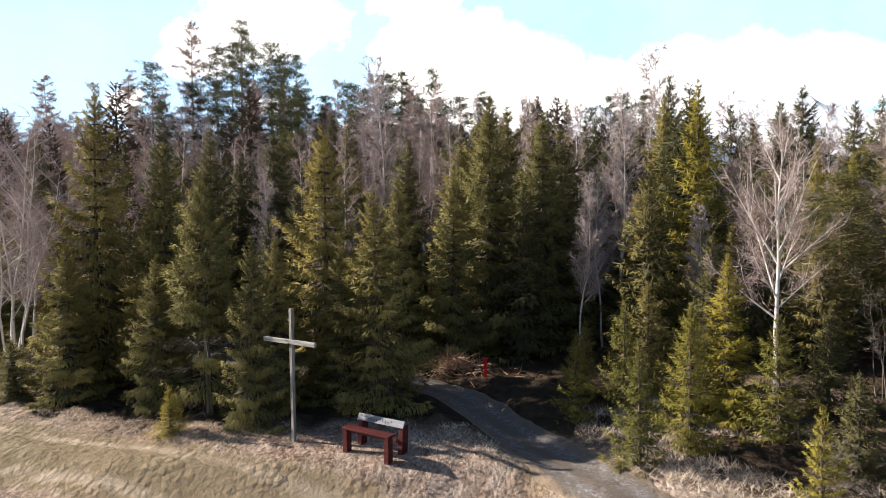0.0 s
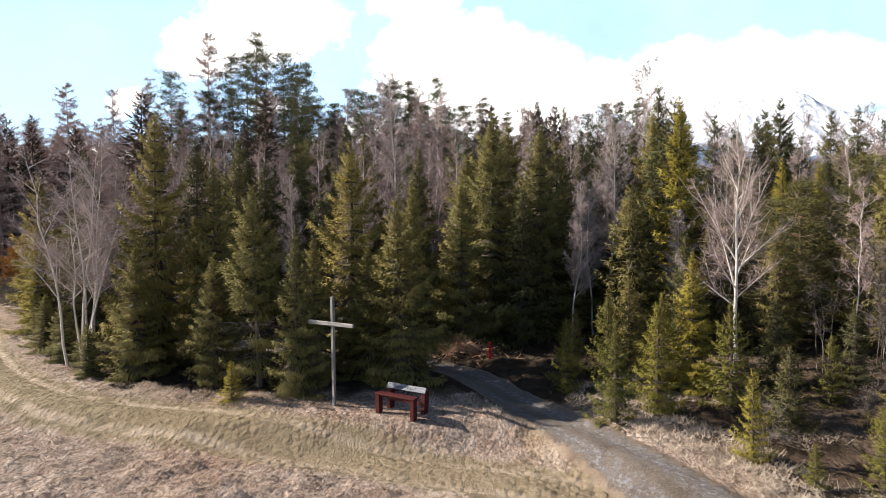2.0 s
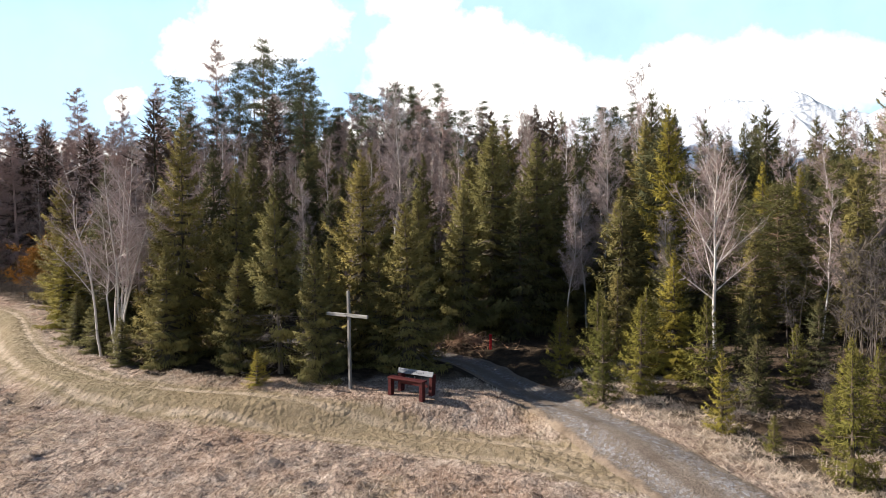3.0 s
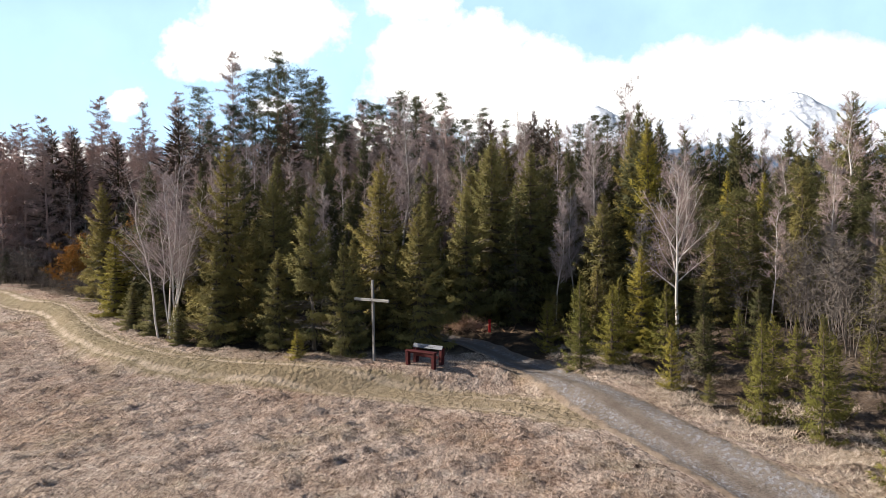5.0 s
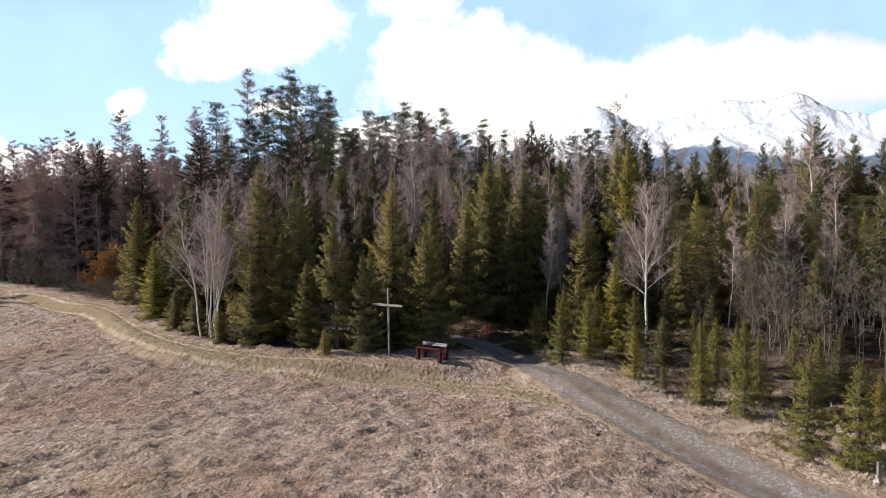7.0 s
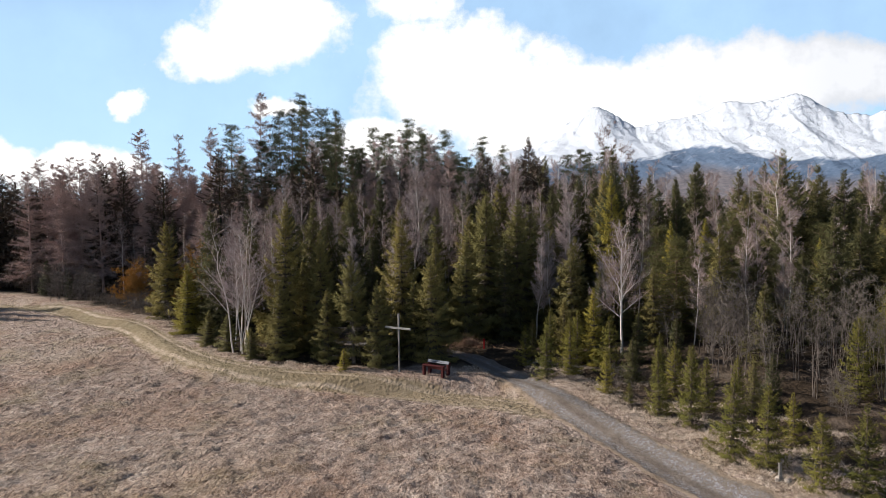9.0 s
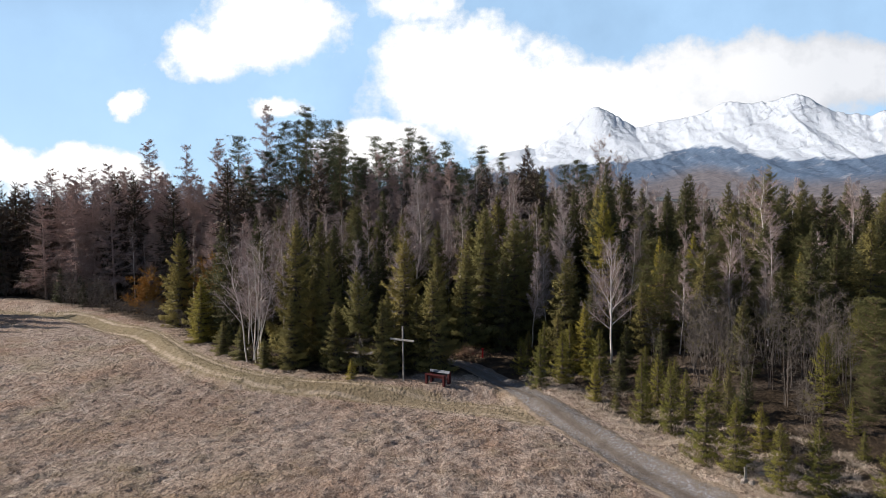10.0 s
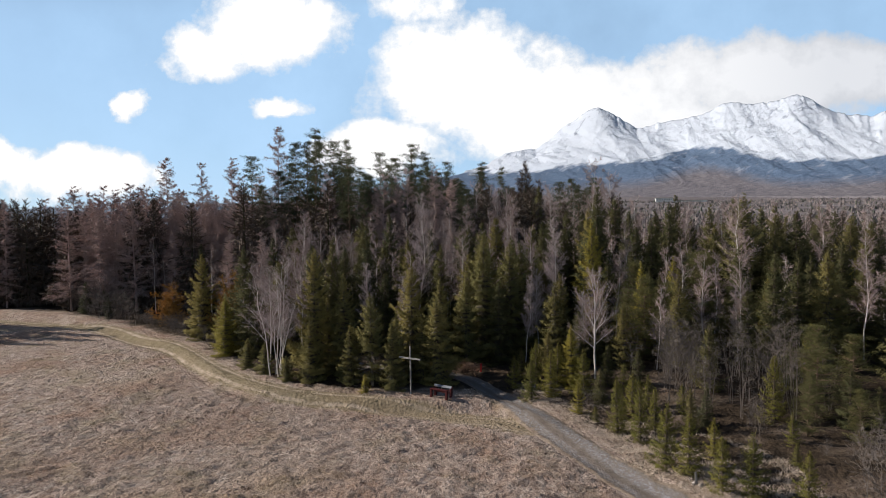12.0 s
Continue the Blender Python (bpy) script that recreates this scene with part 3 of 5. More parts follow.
def make_strip(name, line, half, mat, ruts, lift, label, lo, hi, seed, offset=0.0):
    """A strip with ragged edges that follows a line over the ground."""
    pts = [line[0]]
    for p in line[1:]:
        n = max(1, int(np.hypot(*(p - pts[-1])) / 0.22))
        a = pts[-1]
        pts += [a + (p - a) * (i + 1) / n for i in range(n)]
    pts = np.array([p for p in pts if lo <= p[1] <= hi])
    way = np.gradient(pts, axis=0)
    way /= np.linalg.norm(way, axis=1, keepdims=True)
    side = np.stack([-way[:, 1], way[:, 0]], 1)
    pts = pts + side * (offset + 0.10 * (fractal(pts[:, :1] * 0.5, pts[:, 1:] * 0.5, seed, 2) - 0.5))
    k = 15 if half > 0.5 else 7
    across = np.linspace(-1, 1, k)
    rag = 0.75 + 0.5 * np.stack([fractal(pts[:, 0] * 0.9, pts[:, 1] * 0.9, seed, 4, 0.7), fractal(pts[:, 0] * 0.9 + 50, pts[:, 1] * 0.9, seed, 4, 0.7)], 1)
    half_w = half * (1 - 0.18 * smooth01(pts[:, 1:], 17.0, 21.0)) if name == "road" else half
    w = half_w * np.where(across[None] < 0, rag[:, :1], rag[:, 1:])
    P = pts[:, None] + side[:, None] * (across[None, :] * w)[:, :, None]
    edge = np.abs(across)[None]
    Z = height(P[..., 0], P[..., 1], False) + lift * (1 - 2.2 * smooth01(edge, 0.75, 1.0)) + (fractal(P[..., 0] * 3, P[..., 1] * 3, seed + 9, 3) - 0.5) * 0.03
    rut = np.zeros(P.shape[:2])
    for r, rw in ruts:
        close = smooth01(np.abs(across * half - r)[None] + 0 * rut, rw, rw * 0.4)
        rut, Z = np.maximum(rut, close), Z - 0.03 * close
    me = mesh_from(name, np.concatenate([P, Z[..., None]], -1).reshape(-1, 3), grid_faces(len(pts), k), mat, True)
    put_attr(me, "rut", rut.reshape(-1))
    put_attr(me, "litter_shade", smooth01(P[..., 1], 16.0, 19.0).reshape(-1))
    put_attr(me, "side", (smooth01(edge, 0.45, 0.98) + 0 * rut).reshape(-1))
    return tagged(new(name, me), label, "road", kind="structure")


make_ground()
make_strip("road", ROAD, 1.12, M_GRAVEL, ((-0.50, 0.30), (0.42, 0.36)), 0.06, "grey gravel forest road with stony wheel ruts", -60, 30, 41)


def make_mountain():
    peaks = ((0.014, 0.150, 0.60, 0.30), (0.181, 0.195, 0.66, 0.66), (0.390, 0.199, 0.85, 0.12), (0.445, 0.198, 0.2, 0.3), (0.502, 0.209, 0.30, 0.60),
             (0.637, 0.180, 0.85, 0.4), (0.76, 0.15, 0.5, 0.5))
    us = np.linspace(-0.40, 0.82, 760)
    ss = np.concatenate([np.linspace(0, 1, 100), [1.06, 1.14, 1.24]])
    U, S = np.meshgrid(us, ss)
    drift = np.clip(1 - S, 0, 1) * ((fractal(S * 4 + U * 9, U * 11, 97, 4, 0.6) - 0.5) * 0.16 - 0.03)
    RU = U + drift

    def crags(us):
        return (1 - np.abs(2 * fractal(us * 62, us * 0 + 3.3, 71, 4, 0.6) - 1) - 0.72) * 0.005

    def skyline(us):
        ridge = 0.02 + 0.065 * smooth01(us, -0.14, 0.0)
        for pu, pv, left, right in peaks:
            off = np.sqrt((us - pu) ** 2 + 0.012**2) - 0.012
            ridge = np.maximum(ridge, pv - np.where(us < pu, off * left, off * right))
        ridge = np.maximum(ridge, 0.143 * smooth01(us, 0.15, 0.24) * smooth01(us, 0.40, 0.33))
        return ridge + (fractal(us * 50, us * 0 + 3.3, 71, 4, 0.55) - 0.5) * 0.004

    near, far = 2350.0, 3700.0
    D = near + (far - near) * S
    front = np.clip(S, 0, 1)
    foot = 0.046 * near
    soft = sum(skyline(RU + o) * w for o, w in ((-0.10, 0.12), (-0.06, 0.2), (-0.02, 0.2), (0.02, 0.2), (0.06, 0.16), (0.10, 0.12)))
    crest = (soft + (skyline(RU) - soft) * front**2.6 + crags(U + drift * 3) * front**9 * smooth01(soft, 0.10, 0.16)) * far
    form = 0.45 * front + 0.55 * front**1.9
    Z = foot + (crest - foot) * form
    spur = 1 - np.abs(2 * fractal(U * 13 + S * 1.3, S * 3.0 + U * 5, 77, 4, 0.5) - 1) * 1.0
    fine = 1 - np.abs(2 * fractal(U * 24 + S * 7.0, S * 9 - U * 22, 83, 5, 0.6) - 1)
    Z += (spur - 0.75) * 100 * front**1.3 * (1 - front**3) + (fine - 0.7) * 26 * front**1.5 * (1 - 0.6 * front**6)
    Z = np.where(S > 1, crest - (S - 1) * 1600, Z)
    Z = np.where(S < 0.02, Z - 90, Z)
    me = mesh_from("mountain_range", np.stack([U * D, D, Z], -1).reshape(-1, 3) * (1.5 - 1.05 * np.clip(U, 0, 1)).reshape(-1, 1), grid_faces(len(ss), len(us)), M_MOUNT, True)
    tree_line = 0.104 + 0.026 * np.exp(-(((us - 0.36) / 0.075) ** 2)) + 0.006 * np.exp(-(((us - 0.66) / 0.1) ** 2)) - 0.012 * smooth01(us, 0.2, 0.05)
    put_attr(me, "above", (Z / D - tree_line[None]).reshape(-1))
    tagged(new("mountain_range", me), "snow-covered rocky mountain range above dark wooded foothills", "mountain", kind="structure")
    us = np.linspace(-1.3, -0.35, 120)
    crest = 0.030 + 0.022 * fractal(us * 7, us * 0, 91, 4) + 0.006 * fractal(us * 60, us * 0, 93, 3)
    ss = np.linspace(0, 1, 14)
    U, S = np.meshgrid(us, ss)
    D = 1900 + 500 * S
    Z = -20 + (crest[None] * 2500 + 20) * np.sin(S * math.pi * 0.55) + (fractal(U * 40, S * 6, 95, 3) - 0.5) * 14
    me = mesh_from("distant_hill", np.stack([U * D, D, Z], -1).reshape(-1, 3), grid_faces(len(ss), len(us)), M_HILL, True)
    tagged(new("distant_hill", me), "low wooded hills on the horizon, blue-grey haze in their colour", "hill", kind="structure")


make_mountain()

# ---------------------------------------------------------------- trees


def thing(name, label, category, group="", parts=()):
    """A prototype thing: an Empty with one child per (part name, mesh, label)."""
    root = new(name)
    tagged(root, label, category, group)
    for pname, me, plabel in parts:
        ob = new(pname, me)
        ob.parent = root
        tagged(ob, plabel)
    return root


def trunk_tube(g, H, r, rng, bend=0.01, sides=7, top=0.97):
    h = np.linspace(-0.05 * H, H * top, 9)
    p = np.stack([np.cumsum(rng.normal(0, bend * H / 9, 9)), np.cumsum(rng.normal(0, bend * H / 9, 9)), h], 1)
    p -= [p[1, 0], p[1, 1], 0]
    g.tube(p, r * np.maximum(1 - h / H, 0.03) ** 0.8 * np.where(h < 0.02 * H, 1.35, 1.0), sides)
    return p


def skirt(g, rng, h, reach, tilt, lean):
    """An inner frill, ragged and drooping, added round the stem to darken each tier's interior."""
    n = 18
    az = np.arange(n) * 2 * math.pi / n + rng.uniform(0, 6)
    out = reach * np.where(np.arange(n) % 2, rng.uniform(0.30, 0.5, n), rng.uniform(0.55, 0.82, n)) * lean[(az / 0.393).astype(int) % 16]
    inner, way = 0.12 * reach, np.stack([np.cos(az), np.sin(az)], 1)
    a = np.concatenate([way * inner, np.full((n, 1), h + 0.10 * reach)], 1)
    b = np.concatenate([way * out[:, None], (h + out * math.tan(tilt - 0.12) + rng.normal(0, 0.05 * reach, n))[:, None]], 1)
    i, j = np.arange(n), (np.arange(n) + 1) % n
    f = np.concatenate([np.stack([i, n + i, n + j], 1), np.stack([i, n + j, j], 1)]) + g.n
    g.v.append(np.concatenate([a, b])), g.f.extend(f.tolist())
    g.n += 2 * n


def two_tone(me, second):
    """Gives the listed faces the mesh's second material."""
    slot = np.zeros(len(me.polygons), dtype=np.int32)
    slot[second] = 1
    me.polygons.foreach_set("material_index", slot)
    return me


def dress(me, own=0.4, lift=0.35):
    """Turns the sprays of a crown to face outwards, with the soft rounded shading of a bough full of needles."""
    nv, nf = len(me.vertices), len(me.polygons)
    co, tri = np.empty(nv * 3, np.float32), np.empty(nf * 3, np.int32)
    me.vertices.foreach_get("co", co)
    me.loops.foreach_get("vertex_index", tri)
    co, tri = co.reshape(-1, 3), tri.reshape(-1, 3)
    a, b, c = co[tri[:, 0]], co[tri[:, 1]], co[tri[:, 2]]
    ng = np.cross(b - a, c - a)
    ng /= np.maximum(np.linalg.norm(ng, axis=1, keepdims=True), 1e-9)
    mid = (a + b + c) / 3
    out = mid * [1, 1, 0]
    out = out / np.maximum(np.linalg.norm(out, axis=1, keepdims=True), 0.05) + [0, 0, lift]
    back = (ng * out).sum(1) < 0
    tri[back] = tri[back][:, ::-1]
    ng[back] *= -1
    me.loops.foreach_set("vertex_index", np.ascontiguousarray(tri.reshape(-1)))
    me.update()
    n = np.zeros((nv, 3))
    for k in range(3):
        np.add.at(n, tri[:, k], ng * own + out * (1 - own))
    n /= np.maximum(np.linalg.norm(n, axis=1, keepdims=True), 1e-9)
    me.shade_smooth()
    me.normals_split_custom_set_from_vertices(n.tolist())
    return me


def spruce(seed, H, R, step, flake, low=0.04, bare=0.0, mat=None, shoots=False, drop=0.35, cover=1.3, core=0.62, fill=1.0):
    """A spruce: tiers of drooping boughs with turned-up tips, clad in needle sprays (flake: length, width) that hang in curtains.
    bare: the lower share with dead grey branches."""
    rng = np.random.default_rng(seed)
    wood, crown = Geo(), Geo()
    inner = []
    up = np.array([0.0, 0.0, 1.0])
    fl, fw = flake
    trunk_tube(wood, H, 0.011 * H + 0.02, rng, 0.004)
    h, turn = low * H, rng.uniform(0, 6)
    lean = rng.uniform(0.78, 1.16, 16)
    while h < 0.985 * H:
        f = h / H
        reach = R * min(1.0, (1 - f) * 1.14) ** 0.82 * (0.82 + 0.18 * min(1.0, f / 0.12))
        count = int(rng.integers(5, 8)) if f < 0.85 else 5
        slim = min(1.0, 0.34 + 0.66 * reach / (0.5 * R))
        fl, fw = flake[0] * slim, flake[1] * slim
        for i in range(count):
            if rng.random() > fill:
                continue
            az = turn + i * 2 * math.pi / count + rng.normal(0, 0.22)
            L = max(reach * rng.uniform(0.58, 1.22) * lean[int(az / 0.393) % 16], 0.07)
            e = -drop + (drop + 0.75) * f**1.5 + rng.normal(0, 0.09)
            d = np.array([math.cos(az) * math.cos(e), math.sin(az) * math.cos(e), math.sin(e)])
            side = np.array([-math.sin(az), math.cos(az), 0.0])
            z0 = np.array([0, 0, h + rng.normal(0, step * 0.28)])

            def along_bough(s):
                return z0 + d * (L * s)[:, None] + up * (0.20 * L * s**2.4 - 0.10 * L * np.sin(s * math.pi))[:, None]

            wood.spikes(z0[None], d[None], np.array([L * 0.9]), np.array([0.006 + 0.008 * L]))
            if f < bare and rng.random() < 0.75:
                n = max(3, int(L * 9))
                s = rng.uniform(0.15, 1, n)
                for sg in (-1, 1):
                    w = d[None] * 0.8 + side[None] * sg * rng.uniform(0.3, 0.8, (n, 1)) + up * rng.normal(-0.1, 0.25, (n, 1))
                    wood.flakes(along_bough(s), w, (0.12 + 0.4 * L * (1 - s)) * rng.uniform(0.6, 1.2, n), np.full(n, 0.014), rng, 3.1)
                continue
            n = max(4, int(cover * L * (0.26 * L + 0.20) / (0.5 * fl * fw)))
            s = rng.uniform(0.06, 1.0, n) ** 0.8
            off = rng.uniform(-1, 1, n) * (0.30 * L * np.minimum(1.0, 1.25 - s) + 0.3 * fl)
            p = along_bough(s) + side * off[:, None] - up * (0.22 * np.abs(off) + rng.uniform(0, 0.12, n) * L)[:, None]
            w = d[None] * rng.uniform(0.35, 1.0, (n, 1)) + side[None] * (np.sign(off) * rng.uniform(0.1, 0.9, n))[:, None] + up * rng.normal(-0.12, 0.26, (n, 1))
            hang = rng.random(n) < 0.36 * (1 - 0.6 * f)
            w[hang] = w[hang] * 0.45 + up * rng.uniform(-1.3, -0.5, (hang.sum(), 1))
            crown.flakes(p, w, fl * rng.uniform(0.6, 1.35, n), fw * rng.uniform(0.7, 1.3, n), rng)
            crown.flakes(along_bough(np.array([0.93, 0.97])), np.stack([d + up * 0.3, d + up * 0.1]), np.array([1.5, 1.2]) * fl, np.array([1.0, 1.0]) * fw, rng)
            if shoots and rng.random() < 0.6:
                crown.spikes(along_bough(np.array([0.95])), np.array([[d[0] * 0.35, d[1] * 0.35, 1.0]]), np.array([rng.uniform(0.10, 0.26)]), np.array([0.008]))
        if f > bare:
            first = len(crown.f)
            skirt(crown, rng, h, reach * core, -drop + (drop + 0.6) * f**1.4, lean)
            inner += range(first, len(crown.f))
        turn += 2.4
        h += step * (1.15 - 0.55 * f) * rng.uniform(0.85, 1.15)
    n = max(14, int(0.10 * H * 7 / fl))
    z = rng.uniform(0.88, 0.985, n) * H
    az = rng.uniform(0, 6.283, n)
    crown.flakes(np.stack([0 * z, 0 * z, z], 1), np.stack([np.cos(az), np.sin(az), rng.uniform(0.3, 1.6, n)], 1), fl * rng.uniform(0.4, 0.9, n) * (1.6 - 1.2 * (z / H - 0.88) / 0.1), np.full(n, fw), rng)
    crown.spikes(np.array([[0, 0, H * 0.92]]), np.array([[0.02, 0.01, 1.0]]), np.array([H * 0.08]), np.array([0.012 if shoots else 0.25 * fw + 0.012]))
    return (("trunk", wood.mesh("spruce_trunk", M_DEAD if bare > 0.2 else M_BARK), ""), ("crown", dress(two_tone(crown.mesh("spruce_crown", [mat or M_SPRUCE, M_INNER_SHADE]), inner)), ""))


def pine(seed, H, top, R, tufts, rad=0.04, mat=None, tuft=0.27, needles_each=23):
    """A tall pine: a long bare stem and a ragged crown of tufted boughs."""
    rng = np.random.default_rng(seed)
    wood, crown = Geo(), Geo()
    stem = trunk_tube(wood, H, 0.0075 * H + 0.02, rng, 0.012, 7)
    base = H * (1 - top)
    for i in range(tufts):
        f = min(1.0, (i // 6 + 0.5 + 0.3 * rng.normal()) * 6 / tufts)
        h = base + (H - base) * f
        az, e = rng.uniform(0, 6.283), rng.uniform(-0.15, 0.35) + 0.35 * f
        L = R * (math.sin(math.pi * min(0.97, max(0.05, 0.18 + 0.78 * f))) ** 0.7) * rng.uniform(0.3, 1.25)
        d = np.array([math.cos(az) * math.cos(e), math.sin(az) * math.cos(e), math.sin(e)])
        z0 = np.array([np.interp(h, stem[:, 2], stem[:, 0]), np.interp(h, stem[:, 2], stem[:, 1]), h - L * 0.2])
        wood.tube([z0, z0 + d * L * 0.55 + [0, 0, -0.05 * L], z0 + d * L], [0.035, 0.022, 0.008], 3)
        for q in range(int(rng.integers(2, 5))):
            c = z0 + d * L * rng.uniform(0.35, 1.05) + rng.normal(0, 0.17 * L + 0.10, 3) * [1, 1, 0.3]
            n = needles_each
            w = rng.normal(0, 1, (n, 3)) * [1, 1, 0.55] + d * 0.7 + [0, 0, 0.55]
            crown.flakes(c + rng.normal(0, tuft, (n, 3)) * [1, 1, 0.42], w, rng.uniform(0.6, 1.4, n) * 6.5 * rad, rng.uniform(0.6, 1.3, n) * 1.9 * rad, rng, 1.6)
    for i in range(14):
        h = H * (1 - top) * rng.uniform(0.35, 1.0)
        az = rng.uniform(0, 6.283)
        z0 = np.array([np.interp(h, stem[:, 2], stem[:, 0]), np.interp(h, stem[:, 2], stem[:, 1]), h])
        wood.spikes(z0[None], np.array([[math.cos(az), math.sin(az), rng.uniform(-0.2, 0.3)]]), np.array([rng.uniform(0.5, 1.6)]), np.array([0.02]))
    return (("trunk", wood.mesh("pine_trunk", M_PINEBARK), "bare straight pine stem"), ("crown", crown.mesh("pine_crown", mat or M_PINE), ""))


def larch(seed, H, R, dense):
    """A leafless larch: straight stem, level boughs with fine hanging twigs."""
    rng = np.random.default_rng(seed)
    wood, fine = Geo(), Geo()
    trunk_tube(wood, H, 0.008 * H + 0.02, rng, 0.006)
    h = 0.12 * H
    while h < 0.98 * H:
        f = h / H
        for i in range(5):
            h = f * H + rng.uniform(-0.03, 0.03) * H
            az, L = rng.uniform(0, 6.283), R * (1 - f) ** 0.6 * rng.uniform(0.3, 1.12) + 0.12
            e = rng.uniform(-0.35, 0.4) + 0.4 * f**2
            d = np.array([math.cos(az) * math.cos(e), math.sin(az) * math.cos(e), math.sin(e)])
            side = np.array([-math.sin(az), math.cos(az), 0.0])
            z0 = np.array([0, 0, h])
            wood.tube([z0, z0 + d * L * 0.5 + [0, 0, -0.05 * L], z0 + d * L + [0, 0, 0.06 * L]], [0.016, 0.011, 0.004], 3)
            n = int(L * dense * 2.6) + 20
            s = rng.uniform(0.10, 1, n)
            w = d * 0.6 + side * rng.choice([-1, 1], (n, 1)) * rng.uniform(0.3, 1, (n, 1)) + np.array([0, 0, 1.0]) * rng.normal(-0.3, 0.75, (n, 1))
            fine.flakes(z0 + d * (L * s)[:, None], w, rng.uniform(0.3, 0.95, n) * (1 - 0.5 * f), np.full(n, 0.034), rng, 3.1)
        h = f * H + 0.037 * H * rng.uniform(0.5, 1.2)
    return (("trunk", wood.mesh("larch_trunk", M_LARCH), ""), ("crown", fine.mesh("larch_crown", M_LARCH), "fine leafless reddish-brown twigs"))


def birch(seed, H, limbs, spread, stems=1, low=0.22, twigs=5, thick=0.010, bark=None, twigmat=None, trad=0.006, rise=(0.55, 1.05), limb=1.0):
    """A leafless birch: white stem and limbs, a haze of fine twigs."""
    rng = np.random.default_rng(seed)
    white, fine = Geo(), Geo()
    for k in range(stems):
        az0 = rng.uniform(0, 6.283)
        tilt = 0.0 if stems == 1 else rng.uniform(0.03, 0.17)
        Hs = H * (1.0 if k == 0 else rng.uniform(0.65, 0.98))
        t = np.linspace(-0.03, 1, 9)
        off = np.cumsum(rng.normal(0, 0.008 * Hs, (9, 2)), 0)
        p = np.stack([math.cos(az0) * tilt * Hs * t + off[:, 0], math.sin(az0) * tilt * Hs * t + off[:, 1], Hs * t], 1)
        p[:, :2] -= p[0, :2] - (rng.normal(0, 0.15, 2) if stems > 1 else 0)
        r = (thick * Hs + 0.012) / math.sqrt(stems)
        white.tube(p, r * np.maximum(1 - t, 0.04) ** 0.9, 6)
        for i in range(max(4, limbs // stems)):
            f = low + (0.97 - low) * ((i + rng.random()) / max(4, limbs // stems))
            z0 = np.array([np.interp(f, t, p[:, j]) for j in range(3)])
            az, e = rng.uniform(0, 6.283), rng.uniform(*rise)
            L = Hs * spread * (1 - f) ** 0.6 * rng.uniform(0.6, 1.15) + 0.25
            d = np.array([math.cos(az) * math.cos(e), math.sin(az) * math.cos(e), math.sin(e)])
            q = np.linspace(0, 1, 4)[:, None]
            bend = np.array([math.cos(az), math.sin(az), 0.2]) * 0.16 * L if limb < 1.5 else np.array([rng.normal(0, 0.07), rng.normal(0, 0.07), rng.uniform(-0.05, 0.2)]) * L
            lp = z0 + d * L * q + bend * q**2
            white.tube(lp, limb * (0.0034 * L + 0.004) * np.array([1.5, 0.9, 0.5, 0.2]), 4)
            for q0 in ((0.3, 0.5, 0.7) if limb > 1.5 else ()):
                s0 = z0 + d * L * q0 + bend * q0**2
                d2 = d + rng.normal(0, 0.45, 3) + [0, 0, 0.1]
                d2 *= L * 0.6 * (1 - 0.5 * q0) / np.linalg.norm(d2)
                white.tube([s0, s0 + d2 * 0.5 + rng.normal(0, 0.05, 3), s0 + d2 + [0, 0, 0.12 * L]], limb * (0.0016 * L + 0.002) * np.array([1.0, 0.7, 0.3]), 3)
            n = max(5, int(L * twigs))
            s = rng.uniform(0.12, 1.0, n)
            b = z0 + d * (L * s)[:, None] + bend * (s**2)[:, None]
            w = d * 0.75 + rng.normal(0, 0.55, (n, 3)) + [0, 0, 0.15]
            l1 = (0.25 + 0.35 * L * (1 - s)) * rng.uniform(0.6, 1.2, n)
            w = w / np.linalg.norm(w, axis=1, keepdims=True)
            fine.flakes(b, w, l1, np.full(n, trad * 2.4), rng, 3.1)
            for _ in range(7):
                u = rng.uniform(0.2, 0.98, (n, 1))
                w2 = w * 0.6 + rng.normal(0, 0.5, (n, 3))
                fine.flakes(b + w * l1[:, None] * u, w2, l1 * rng.uniform(0.35, 0.85, n), np.full(n, trad * 1.7), rng, 3.1)
    return (("trunk", white.mesh("birch_trunk", bark or M_BIRCH, True), "pale bark" if bark is None else ""), ("crown", fine.mesh("birch_crown", twigmat or M_TWIG), ""))


KINDS = {}


def kind(key, name, label, category, H, variants):
    """Prototypes of one kind of tree, each H metres high as built."""
    KINDS[key] = (H, [(name, label, category, v) for v in variants])


kind("spruce_near", "spruce_tree", "dense green spruce with drooping boughs at the wood's edge", "spruce", 8.0,
     [spruce(101 + i, 8.0, 2.0, 0.38, (0.19, 0.042), 0.02, drop=0.44, cover=1.15) for i in range(3)])
kind("spruce_dead", "spruce_tree", "green spruce with grey dead branches low on the stem", "spruce", 8.0,
     [spruce(111 + i, 8.0, 2.1, 0.36, (0.19, 0.042), 0.03, bare=0.36, drop=0.32, fill=0.9, core=0.5) for i in range(2)])
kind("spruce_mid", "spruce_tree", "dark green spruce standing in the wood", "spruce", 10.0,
     [spruce(121 + i, 10.0, 1.95 + 0.15 * i, 0.46, (0.34, 0.085), 0.05, mat=M_SPRUCE_SHADED, drop=0.38) for i in range(4)])
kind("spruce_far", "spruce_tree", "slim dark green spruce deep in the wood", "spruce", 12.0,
     [spruce(131 + i, 12.0, 2.1 + 0.2 * i, 0.66, (0.55, 0.17), 0.08, mat=M_FARSPRUCE_SHADED, drop=0.36, cover=1.5) for i in range(4)])
